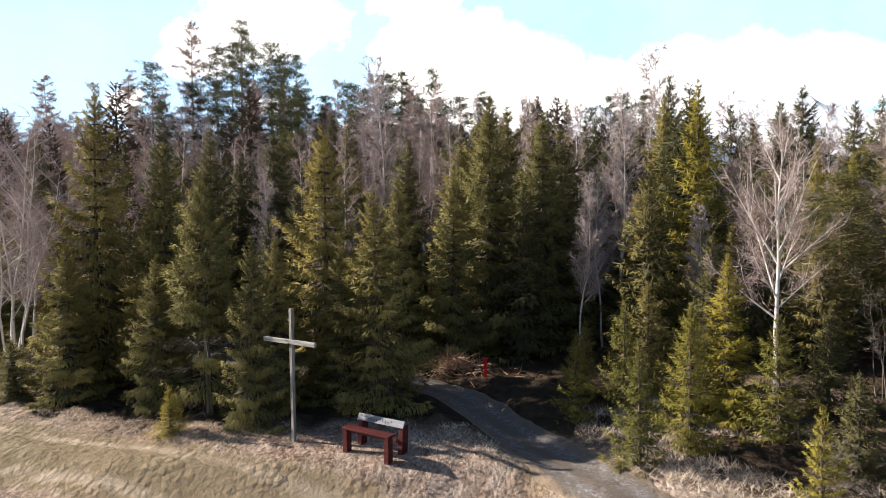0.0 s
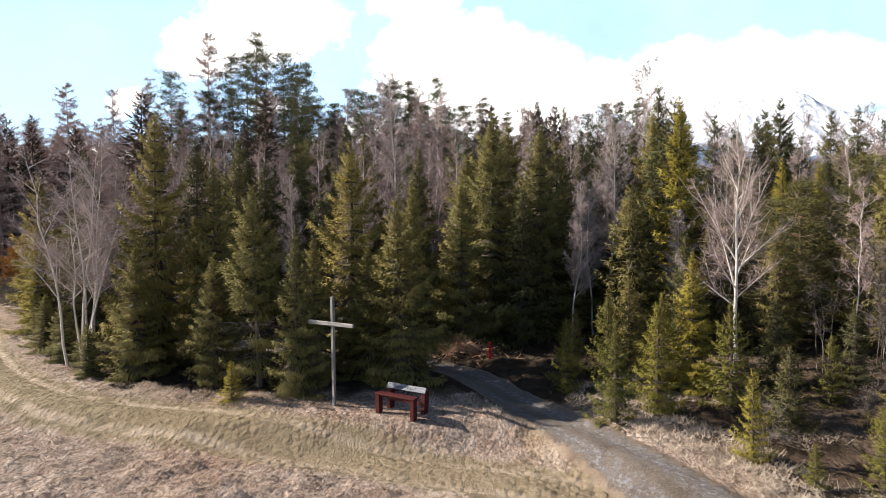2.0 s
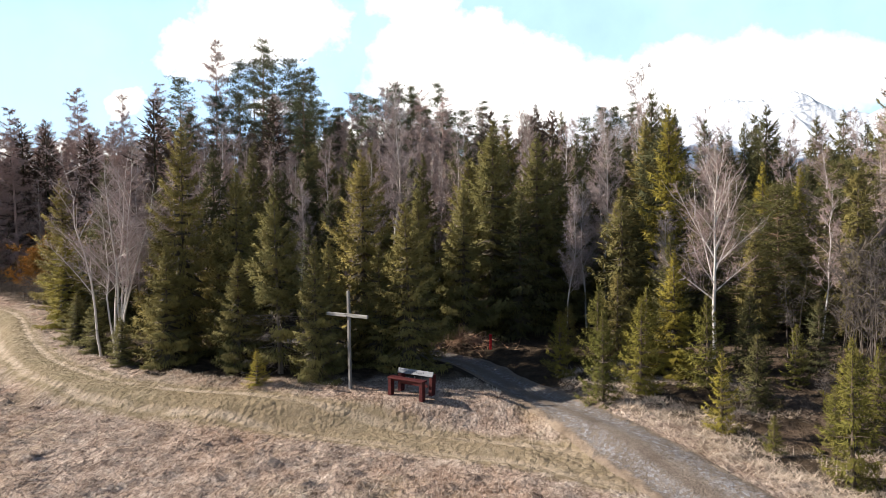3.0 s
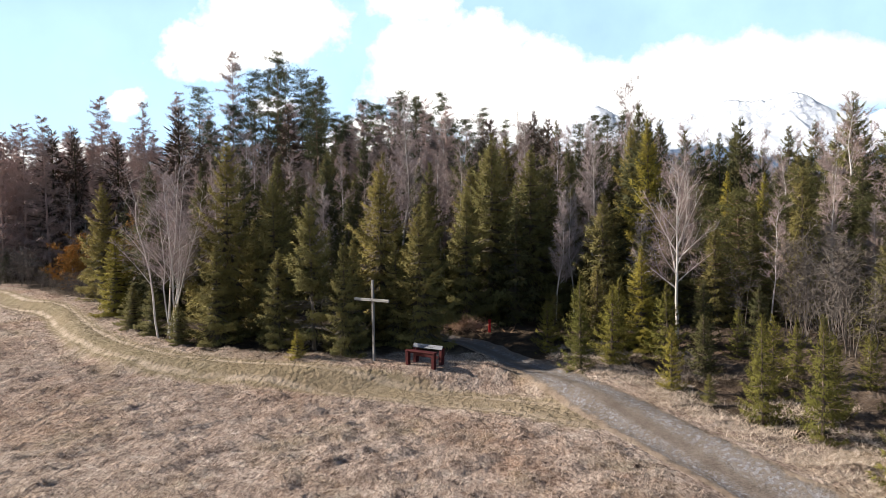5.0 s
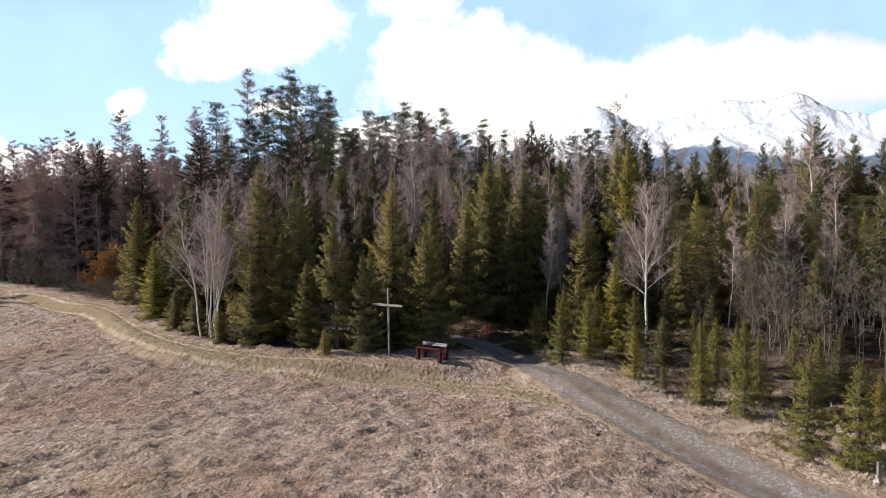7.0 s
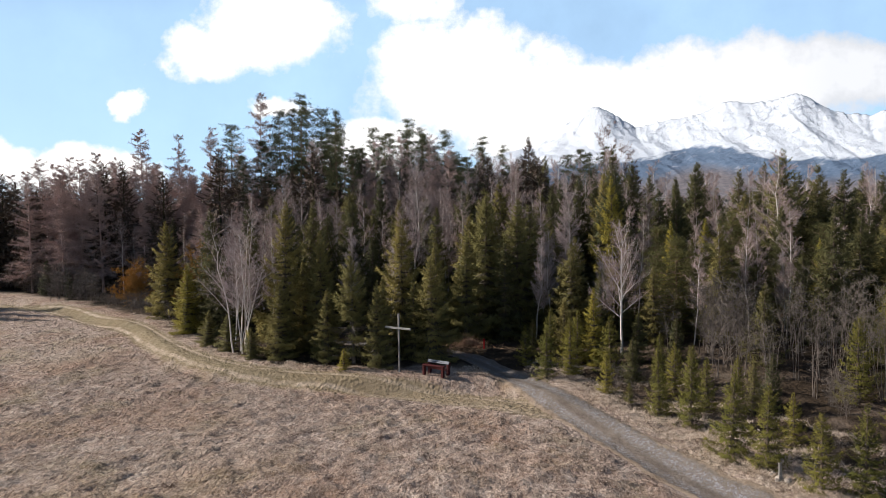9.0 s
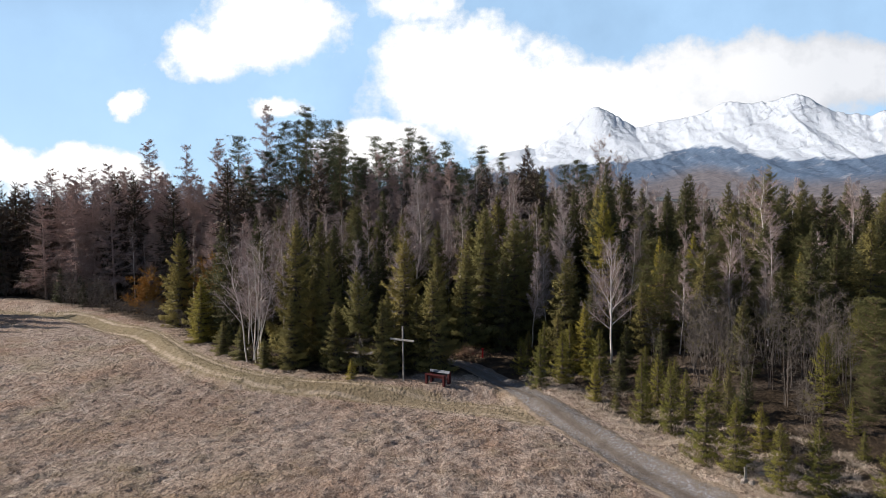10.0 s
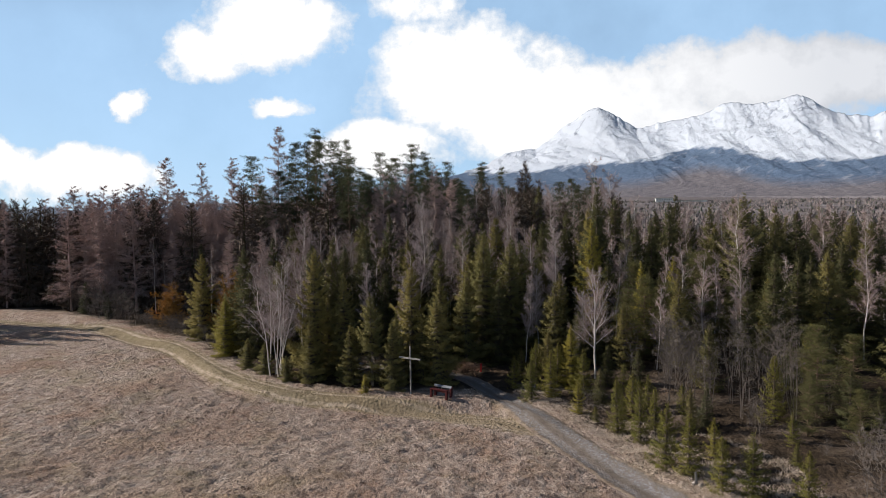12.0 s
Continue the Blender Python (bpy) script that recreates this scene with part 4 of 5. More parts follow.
kind("spruce_young", "young_spruce", "young green spruce with upright leading shoot by the road", "spruce", 3.0,
     [spruce(141 + i, 3.0, 0.74, 0.21, (0.105, 0.026), 0.03, mat=M_YOUNG, shoots=True, drop=0.05, core=0.36, cover=0.55) for i in range(3)])
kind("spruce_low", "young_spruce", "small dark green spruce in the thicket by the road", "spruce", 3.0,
     [spruce(145 + i, 3.0, 0.74, 0.21, (0.13, 0.032), 0.03, mat=M_SPRUCE_SHADED, shoots=True, drop=0.08, core=0.45, cover=0.7) for i in range(3)])
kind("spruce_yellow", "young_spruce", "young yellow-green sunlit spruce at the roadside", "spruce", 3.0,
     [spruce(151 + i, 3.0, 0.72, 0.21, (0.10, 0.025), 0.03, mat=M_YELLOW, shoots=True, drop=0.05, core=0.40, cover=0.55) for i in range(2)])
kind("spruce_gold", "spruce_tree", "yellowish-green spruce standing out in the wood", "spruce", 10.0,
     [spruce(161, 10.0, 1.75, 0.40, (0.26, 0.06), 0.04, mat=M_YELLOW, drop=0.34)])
kind("pine", "pine_tree", "tall pine with bare stem and dark tufted crown", "pine", 24.0,
     [pine(201, 24, 0.48, 2.5, 84), pine(202, 24, 0.38, 2.4, 66), pine(203, 24, 0.62, 2.0, 100), pine(204, 24, 0.34, 1.6, 52)])
kind("pine_young", "young_pine", "bushy young pine with bright green needles", "pine", 7.0,
     [pine(211 + i, 7.0, 0.95, 1.7, 110, 0.020, M_PINE_YOUNG, 0.20, 40) for i in range(2)])
kind("larch", "larch_tree", "tall leafless reddish-brown larch", "larch", 20.0, [larch(221 + i, 20, 4.0, 19.0) for i in range(3)])
kind("birch", "birch_tree", "leafless white-stemmed birch with fine reddish twigs", "birch", 10.0, [birch(231 + i, 10, 30, 0.19, low=0.30, twigs=14, trad=0.012, thick=0.0055, twigmat=M_TWIG_DEEP, rise=(0.75, 1.2)) for i in range(4)])
kind("birch_clump", "birch_tree", "many-stemmed leafless birch clump with white stems and reddish twigs", "birch", 9.0,
     [birch(241, 9, 84, 0.27, 7, 0.28, 13, 0.0115, trad=0.0056, rise=(0.72, 1.2), limb=1.3)])
kind("birch_big", "birch_tree", "broad leafless birch with spreading white limbs", "birch", 9.0, [birch(254, 9, 22, 0.44, low=0.26, twigs=22, thick=0.0095, trad=0.0052, rise=(0.62, 1.1), limb=1.9, twigmat=M_TWIG_DEEP)])
kind("birch_near", "birch_tree", "slender leafless birch with white stem and purplish twigs", "birch", 10.0, [birch(255 + i, 10, 40, 0.20, low=0.28, twigs=20, thick=0.0065, trad=0.008, rise=(0.72, 1.2)) for i in range(2)])
kind("thicket", "bare_sapling", "slim leafless grey-brown sapling in a thicket", "sapling", 5.0,
     [birch(261 + i, 5, 22, 0.18, 4, 0.30, 4.5, 0.0065, M_SHRUB, M_SHRUB, 0.0065) for i in range(3)])
kind("bush", "bare_bush", "low leafless tangled grey-brown bush", "bush", 2.5,
     [birch(271 + i, 2.5, 30, 0.34, 8, 0.05, 7, 0.006, M_SHRUB, M_SHRUB) for i in range(2)])
kind("rust_bush", "withered_bush", "rust-brown bush with withered leaves", "bush", 4.0,
     [birch(281, 4, 60, 0.34, 8, 0.05, 14, 0.006, M_SHRUB, M_RUSTLEAF, 0.024)])

USED = set()
PLACED = []


def plant(key, x, y, top=None, H=None, wide=1.0, which=None, rng=random.Random(7)):
    """Stands a tree on the ground, H high or reaching up to the level top."""
    h0, variants = KINDS[key]
    i = rng.randrange(len(variants)) if which is None else which % len(variants)
    z = float(height(x, y)) - 0.04
    h = H if H else max(top - z, 0.8)
    s = h / h0
    m = pose(x, y, z, rng.uniform(-1.5, 1.5), rng.uniform(-1.5, 1.5), rng.uniform(0, 360)) @ Matrix.Diagonal((s * wide, s * wide, s, 1))
    name, label, category, v = variants[i]
    if (key, i) not in USED:
        USED.add((key, i))
        ob = thing(name, label, category, parts=v)
        ob.matrix_basis = m
        KINDS[key][1][i] = (name, label, category, ob)
    else:
        base = variants[i][3]
        ob = copy_thing(base, pose(0, 0, 0))
        ob.matrix_basis = m
    ob["group"] = "trees of the wood"
    PLACED.append((x, y, h))
    return ob

# ---------------------------------------------------------------- wayside cross, bench, post


def gz(x, y):
    return float(height(x, y))


def make_cross():
    x, y = -4.39, 17.65
    z = gz(x, y)
    root = new("wayside_cross")
    root.matrix_basis = pose(x, y, z, 0, -0.4, -29)
    tagged(root, "tall weathered grey wooden cross standing at the wood's edge", "cross")
    bm = bmesh.new()
    box(bm, pose(0, 0, 1.6), (0.092, 0.092, 3.6), 0.012)
    part("upright_beam", bm, M_CROSS, root)
    bm = bmesh.new()
    box(bm, pose(0.0, -0.09, 2.57, 0, 90, 0), (0.115, 0.07, 1.86), 0.012)
    part("cross_beam", bm, M_BEAM, root)
    for dx, dz in ((-0.03, 0.03), (0.03, -0.03)):
        bm = bmesh.new()
        bmesh.ops.create_cone(bm, cap_ends=True, segments=8, radius1=0.012, radius2=0.012, depth=0.03, matrix=pose(dx, -0.15, 2.57 + dz, 90))
        part("bolt", bm, M_INK, root)


def make_bench():
    """A heavy bench: slab legs, a thick front plank and a faded back board."""
    x, y = -2.2, 17.05
    root = new("wooden_bench")
    root.matrix_basis = pose(x, y, gz(x, y) + 0.02, 0, 0, -27) @ Matrix.Diagonal((0.9, 0.9, 0.78, 1))
    tagged(root, "dark red plank bench with a faded grey back board", "bench")
    for sx in (-0.69, 0.69):
        bm = bmesh.new()
        box(bm, pose(sx, -0.30, 0.32), (0.15, 0.20, 0.78), 0.014)
        part("leg", bm, M_RED, root)
        bm = bmesh.new()
        box(bm, pose(sx, 0.37, 0.40, -4), (0.15, 0.26, 0.92), 0.014)
        part("leg", bm, M_RED, root)
    for py, w in ((-0.345, 0.15), (-0.185, 0.15)):
        bm = bmesh.new()
        box(bm, pose(0, py, 0.735 + (0.006 if py < -0.3 else 0.0), 0, 0, 0.3), (1.56, w, 0.065), 0.014)
        part("seat_plank", bm, M_RED, root)
    bm = bmesh.new()
    box(bm, pose(0, -0.30, 0.66), (1.22, 0.05, 0.09), 0.008)
    part("front_rail", bm, M_RED, root)
    bm = bmesh.new()
    box(bm, pose(0, 0.20, 0.40), (1.22, 0.05, 0.12), 0.008)
    part("stretcher", bm, M_RED, root)
    up = pose(0.0, 0.30, 0.88, 62)
    bm = bmesh.new()
    box(bm, up, (1.56, 0.22, 0.045), 0.01)
    board = part("back_board", bm, M_GREYTOP, root, "faded grey board with dark scrawled marks")
    rng = random.Random(4)
    for i in range(9):
        bm = bmesh.new()
        box(bm, up @ pose(-0.40 + i * 0.095 + rng.uniform(-0.01, 0.01), rng.uniform(-0.03, 0.03), 0.0245, 0, 0, rng.uniform(-25, 25)), (0.035, rng.uniform(0.04, 0.09), 0.004))
        part("mark", bm, M_INK, board)


def make_post():
    x, y = 0.48, 24.1
    root = new("marker_post")
    root.matrix_basis = pose(x, y, gz(x, y))
    tagged(root, "bright red painted marker post beside the forest road", "post")
    bm = bmesh.new()
    box(bm, pose(0, 0, 0.26), (0.12, 0.12, 0.72), 0.015)
    part("post", bm, M_POST, root)
    bm = bmesh.new()
    box(bm, pose(0, 0, 0.64), (0.15, 0.15, 0.045), 0.01)
    part("cap", bm, M_POST, root)




def make_heap():
    """A heap of cut brushwood and dead grass where the road bends."""
    rng = np.random.default_rng(3)
    g = Geo()
    n = 900
    a, r = rng.uniform(0, 6.283, n), np.abs(rng.normal(0, 0.55, n))
    base = np.stack([r * np.cos(a) * 1.9, r * np.sin(a) * 0.8, np.maximum(0.62 - 0.55 * r, 0.0) * rng.uniform(0.3, 1.0, n)], 1)
    way = np.stack([rng.normal(0, 1, n), rng.normal(0, 1, n), rng.normal(0.1, 0.4, n)], 1)
    g.spikes(base, way, rng.uniform(0.25, 0.9, n), rng.uniform(0.008, 0.022, n))
    ob = new("brush_heap", g.mesh("brush_heap", M_HEAP))
    ob.matrix_basis = pose(-0.75, 24.9, gz(-0.75, 24.9))
    tagged(ob, "heap of reddish-brown brushwood and dead grass beside the forest road", "brushwood", kind="stuff")


def make_stake():
    """A short weathered stake in a heap of stones at the roadside."""
    x, y = 11.0, 5.2
    root = new("wooden_stake")
    root.matrix_basis = pose(x, y, gz(x, y))
    tagged(root, "short pale weathered wooden stake among stones at the roadside", "stake")
    bm = bmesh.new()
    box(bm, pose(0, 0, 0.24, 4, -3), (0.10, 0.08, 0.72), 0.012)
    part("post", bm, M_CROSS, root)
    rng = random.Random(6)
    for i in range(14):
        bm = bmesh.new()
        a, r = rng.uniform(0, 6.283), rng.uniform(0.08, 0.42)
        bmesh.ops.create_icosphere(bm, subdivisions=1, radius=rng.uniform(0.05, 0.11), matrix=pose(r * math.cos(a), r * math.sin(a), 0.05 + 0.16 * (0.42 - r), rng.uniform(0, 90), rng.uniform(0, 90)) @ Matrix.Diagonal((1.3, 1.0, 0.7, 1)))
        part("stone", bm, M_STONE, root)


make_cross()
make_bench()
make_stake()
make_post()
make_heap()

# ---------------------------------------------------------------- the wood: trees set one by one, many placed to fit the camera's view
for args in (
    # field side edge
    ("spruce_near", -12.8, 22.2, 10.1, None, 0.85, 0), ("spruce_near", -14.4, 20.5, 2.0, None, 1.5, 1), ("spruce_near", -10.3, 22.2, 8.2, None, 0.95, 2),
    ("spruce_dead", -7.5, 19.5, 7.0, None, 1.05, 0), ("spruce_near", -12.5, 20.4, 4.9, None, 1.2, 1), ("spruce_near", -5.9, 18.6, 5.2, None, 0.9, 2),
    ("spruce_near", -5.0, 23.2, 8.8, None, 1.1, 0), ("spruce_near", -2.65, 20.4, 6.6, None, 1.1, 1), ("spruce_near", -3.9, 21.0, 4.8, None, 1.2, 2),
    ("spruce_near", 0.6, 28.8, 11.0, None, 1.1, 2), ("spruce_near", 3.0, 29.6, 10.4, None, 1.05, 0), ("spruce_mid", 4.4, 32.5, 10.2, None, 1.2, 1),
    ("spruce_yellow", -7.7, 17.7, 1.3, None, 1.7, 0), ("spruce_low", 3.6, 21.8, 2.4, None, 1.2, 2), ("spruce_mid", 1.9, 26.8, 7.2, None, 1.2, 0),
    ("spruce_low", 5.7, 22.4, 3.6, None, 1.1, 1), ("spruce_low", 8.6, 16.4, 2.2, None, 1.1, 0), ("spruce_low", 9.6, 19.4, 3.2, None, 1.2, 2), ("spruce_low", 11.6, 18.6, 3.0, None, 1.2, 1), ("bush", 7.6, 15.6, 1.0, None, 1.2, 0), ("bush", 10.6, 16.2, 1.3, None, 1.2, 1), ("spruce_mid", 6.6, 25.6, 7.2, None, 1.2, 2), ("spruce_near", -2.9, 26.6, 7.4, None, 1.1, 1), ("spruce_near", -0.8, 27.0, 7.8, None, 1.0, 2), ("spruce_near", -16.9, 22.6, 2.6, None, 1.4, 1), ("spruce_near", -19.1, 24.3, 2.6, None, 1.5, 2),
    ("spruce_near", -29.2, 37.0, 9.0, None, 1.0, 0), ("spruce_near", -25.0, 32.6, 5.0, None, 1.3, 1), ("spruce_gold", -23.1, 29.1, 5.5, None, 1.5, 0),
    ("spruce_near", -30.5, 38.2, 5.0, None, 1.2, 2), ("rust_bush", -37.6, 44.9, 4.9, None, 1.3, 0), ("rust_bush", -26.6, 37.8, 6.8, None, 0.9, 0),
    ("birch_clump", -15.6, 21.8, 9.6, None, 1.25, 0), ("birch", -17.6, 25.2, 8.4, None, 1.2, 1), ("birch", -14.6, 25.6, 8.6, None, 1.2, 2),
    ("spruce_near", -9.3, 19.9, 4.6, None, 1.1, 0), ("spruce_near", -5.9, 20.6, 5.2, None, 1.05, 1),
    ("birch_near", -6.2, 38.1, 15.2, None, 0.95, 0), ("birch_near", 7.5, 33.5, 12.3, None, 0.9, 1), ("birch_near", -10.7, 32.0, 8.3, None, 1.0, 2),
    # road side edge
    ("spruce_young", 4.0, 16.7, 2.75, None, 1.0, 1), ("spruce_yellow", 6.85, 14.6, 2.0, None, 1.0, 0), ("spruce_young", 5.4, 17.6, 3.2, None, 1.15, 2),
    ("spruce_young", 7.8, 18.2, 3.1, None, 1.2, 1), ("spruce_gold", 7.1, 19.5, 4.6, None, 1.25, 0), ("spruce_young", 6.1, 19.8, 3.3, None, 1.1, 2),
    ("spruce_young", 3.0, 19.6, 2.4, None, 1.1, 2), ("spruce_young", 4.6, 21.0, 3.2, None, 1.0, 1),
    ("birch_big", 9.05, 21.1, 8.5, None, 1.0, 0), ("spruce_gold", 11.0, 32.8, 12.3, None, 1.0, 0), ("spruce_near", 12.2, 42.6, 13.6, None, 0.8, 1),
    ("spruce_mid", 13.8, 48.5, 16.6, None, 0.8, 2), ("spruce_near", 26.5, 38.3, 14.9, None, 0.95, 0), ("spruce_mid", 17.2, 44.2, 13.4, None, 0.95, 0), ("spruce_mid", 25.5, 55.0, 15.8, None, 0.9, 1), ("spruce_mid", 31.3, 51.5, 15.0, None, 0.95, 2),
    ("spruce_mid", 34.5, 41.4, 10.6, None, 1.1, 3), ("spruce_mid", 22.7, 45.3, 12.4, None, 0.9, 1), ("spruce_mid", 27.7, 39.5, 12.0, None, 0.9, 2), ("pine_young", 20.9, 34.1, 9.0, None, 1.0, 1), ("pine_young", 22.4, 17.0, 5.0, None, 1.0, 0),
    ("birch", 14.9, 42.9, 12.6, None, 0.9, 1), ("birch", 3.7, 53.9, 15.8, None, 0.9, 3), ("birch_near", 22.3, 28.3, 6.6, None, 0.9, 0), ("spruce_mid", 21.9, 39.3, 9.7, None, 1.1, 3),
    ("pine_young", 14.2, 26.8, 7.3, None, 1.15, 0), ("pine_young", 12.3, 25.6, 6.4, None, 1.1, 1), ("spruce_mid", 26.9, 27.8, 7.2, None, 1.1, 0),
    ("spruce_mid", 31.9, 41.7, 11.4, None, 0.95, 1), ("birch", 19.0, 46.0, 13.4, None, 0.9, 2), ("birch", 27.6, 49.8, 11.8, None, 0.9, 3), 
    ("spruce_young", 10.35, 17.7, 2.3, None, 1.1, 0), ("spruce_young", 11.4, 15.2, 2.1, None, 1.1, 1), ("spruce_young", 13.2, 14.0, 1.9, None, 1.1, 2), ("spruce_young", 9.4, 13.8, 1.3, None, 1.1, 1),
    ("spruce_young", 7.75, 13.5, 0.6, None, 1.3, 0), ("spruce_young", 8.7, 11.8, 2.9, None, 0.85, 2), ("spruce_young", 9.7, 10.4, 3.0, None, 0.85, 1),
    ("spruce_young", 10.15, 7.2, 2.7, None, 1.15, 1), ("spruce_young", 10.9, 6.0, 2.6, None, 1.15, 2), ("spruce_young", 11.8, 4.1, 2.2, None, 1.15, 0), ("spruce_young", 13.0, 3.8, 2.4, None, 1.1, 1),
    ("spruce_young", 13.0, 8.3, 1.6, None, 1.1, 1), ("spruce_young", 11.0, 12.2, 2.2, None, 1.0, 2), ("pine_young", 18.8, 10.5, 3.6, None, 0.8, 0),
    ("spruce_young", 10.2, 14.4, 2.4, None, 1.1, 1), ("spruce_young", 15.0, 3.0, 2.0, None, 1.1, 2), ("spruce_young", 16.4, 6.8, 1.0, None, 1.1, 2),
    ("pine_young", 20.7, 13.2, 5.6, None, 0.95, 1), ("pine_young", 20.8, 9.2, 3.0, None, 1.0, 0), ("pine_young", 23.2, 13.8, 5.0, None, 1.0, 1), ("spruce_young", 17.5, 9.4, 1.6, None, 1.1, 1),
    ("spruce_mid", 20.9, 43.0, 14.3, None, 0.9, 1), ("spruce_mid", 16.5, 50.0, 15.3, None, 0.85, 3), ("spruce_mid", 27.0, 48.0, 14.2, None, 0.9, 0), ("spruce_mid", 31.0, 44.0, 13.3, None, 0.9, 2),
    ("spruce_mid", 36.7, 38.0, 12.6, None, 0.95, 1), ("birch", 3.6, 52.0, 16.2, None, 0.8, 2), ("birch", 23.7, 44.0, 13.2, None, 0.85, 0), ("spruce_mid", 8.0, 60.0, 17.3, None, 0.8, 0),
    ("spruce_mid", 40.5, 44.0, 12.8, None, 0.95, 3), ("spruce_mid", 23.0, 50.0, 13.6, None, 0.9, 2), ("spruce_mid", 18.6, 40.6, 12.6, None, 0.9, 0),
    # tall pines and larches on the rise
    ("pine", -24.4, 62.4, 26.1, None, 1.0, 2), ("pine", -22.4, 65.4, 24.7, None, 1.0, 0), ("pine", -23.0, 76.4, 26.4, None, 0.8, 3), ("pine", -26.6, 64.0, 24.6, None, 0.9, 1),
    ("pine", -28.6, 66.0, 24.6, None, 1.0, 0), ("pine", -21.0, 64.0, 22.6, None, 0.9, 2), ("pine", -25.4, 68.0, 24.8, None, 1.0, 1), ("pine", -19.2, 88.6, 25.9, None, 1.0, 0),
    ("pine", -13.8, 91.0, 27.4, None, 1.1, 1), ("pine", -16.6, 87.0, 24.5, None, 1.15, 0), ("pine", -11.0, 90.0, 26.0, None, 1.1, 2), ("pine", -34.6, 63.2, 22.4, None, 1.05, 0),
    ("larch", -32.4, 62.0, 20.0, None, 1.0, 1), ("larch", -39.1, 58.0, 17.0, None, 1.0, 1), ("larch", -36.8, 66.0, 20.0, None, 1.0, 2), ("pine", -30.0, 70.0, 22.0, None, 1.0, 3),
    ("larch", -31.0, 64.7, 27.5, None, 0.9, 0), ("larch", -39.3, 66.3, 23.4, None, 0.9, 1), ("larch", -45.5, 70.6, 22.7, None, 0.95, 2), ("larch", -51.7, 71.0, 23.9, None, 1.0, 0),
    ("larch", -65.2, 66.4, 19.2, None, 1.15, 1), ("larch", -48.5, 66.0, 19.0, None, 1.1, 2), ("larch", -44.0, 61.0, 17.4, None, 1.1, 0), ("larch", -53.5, 66.5, 19.2, None, 1.1, 1),
    ("larch", -41.5, 62.0, 17.0, None, 1.1, 2), ("larch", -56.5, 70.0, 19.0, None, 1.1, 0), ("larch", -49.5, 61.5, 16.5, None, 1.1, 1), ("larch", -36.6, 60.5, 15.0, None, 1.1, 0),
):
    plant(args[0], args[1], args[2], top=args[3], wide=args[5], which=args[6])

# ---------------------------------------------------------------- the wood: the rest, by stand


def inside(x, y):
    return float(along(EDGE, np.array([x]), np.array([y]))[0][0])


def off_road(x, y):
    return abs(float(along(ROAD, np.array([x]), np.array([y]))[0][0]))


def free(x, y, gap):
    return all((x - a) ** 2 + (y - b) ** 2 > gap * gap for a, b, _ in PLACED)


def stand(rng, tries, xlo, xhi, ylo, yhi, gap, mix, tops, deep=1.2, mass=None):
    """Trees scattered over a stretch of the wood. mix: kinds with their shares; tops: range of heights."""
    keys, shares = zip(*mix)
    for _ in range(tries):
        x, y = rng.uniform(xlo, xhi), rng.uniform(ylo, yhi)
        key = rng.choices(keys, shares)[0]
        if inside(x, y) < deep or (y < 34 and off_road(x, y) < 1.9) or not free(x, y, gap):
            continue
        tall, wide = rng.uniform(*tops) * (1.08 if "birch" in key else 1.0), rng.uniform(0.85, 1.15)
        if mass is not None and key == "spruce_far":
            mass.append((x, y, tall, wide, rng.uniform(0, 360), rng.randrange(4)))
            PLACED.append((x, y, tall))
        else:
            plant(key, x, y, H=tall, wide=wide, rng=rng)


def make_spruce_mass(items):
    """The closed spruce stand at the back of the field, past telling tree from tree."""
    h0, variants = KINDS["spruce_far"]
    verts, faces, slots, n = [], [], [], 0
    for x, y, tall, wide, turn, i in items:
        v = variants[i][3]
        s = tall / h0
        m = np.array(pose(x, y, gz(x, y) - 0.04, 0, 0, turn) @ Matrix.Diagonal((s * wide, s * wide, s, 1)))
        for me, first in ((v.children[0].data, 2), (v.children[1].data, 0)):
            co = np.empty(len(me.vertices) * 3)
            me.vertices.foreach_get("co", co)
            verts.append(co.reshape(-1, 3) @ m[:3, :3].T + m[:3, 3])
            faces += [[n + q for q in p.vertices] for p in me.polygons]
            slots += [p.material_index + first for p in me.polygons]
            n += len(me.vertices)
    me = mesh_from("spruce_stand", np.concatenate(verts), faces, [M_FARSPRUCE_SHADED, M_INNER_SHADE, M_BARK])
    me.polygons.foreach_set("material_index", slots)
    tagged(new("spruce_stand", me), "closed dark stand of slim spruces behind the field", "woods", kind="stuff")


R = random.Random(20)
MASS = []
plant("spruce_far", -40.0, 80.0, H=16.0, which=0), plant("spruce_far", -8.0, 104.0, H=19.0, which=1), plant("spruce_far", 30.0, 80.0, H=13.0, which=2), plant("spruce_far", -30.0, 84.0, H=17.0, which=3)
stand(R, 110, -21, -2.0, 24.0, 30, 2.3, (("spruce_mid", 5), ("birch_near", 3)), (5.5, 8.0), 3.0)
stand(R, 70, 3.4, 12, 22, 32, 2.1, (("spruce_mid", 8), ("birch_near", 1)), (4.5, 7.5), 2.0)
stand(R, 220, -24, 8, 30, 40, 1.8, (("spruce_mid", 5), ("birch", 4)), (7.4, 11.0))
stand(R, 260, -24, 10, 40, 54, 1.9, (("spruce_mid", 4), ("spruce_far", 1), ("birch", 4)), (9.6, 13.6))
stand(R, 300, 10, 48, 23, 36, 1.9, (("spruce_mid", 6), ("birch", 3), ("pine_young", 2), ("spruce_gold", 1)), (5.6, 9.8), 9.0)
stand(R, 340, 6, 56, 36, 54, 1.9, (("spruce_mid", 5), ("birch", 3)), (8.6, 13.6), 9.0)
stand(R, 170, -60, -24, 36, 60, 2.2, (("spruce_far", 1), ("thicket", 2), ("birch", 2), ("larch", 5)), (6.5, 11.5), 7.0)
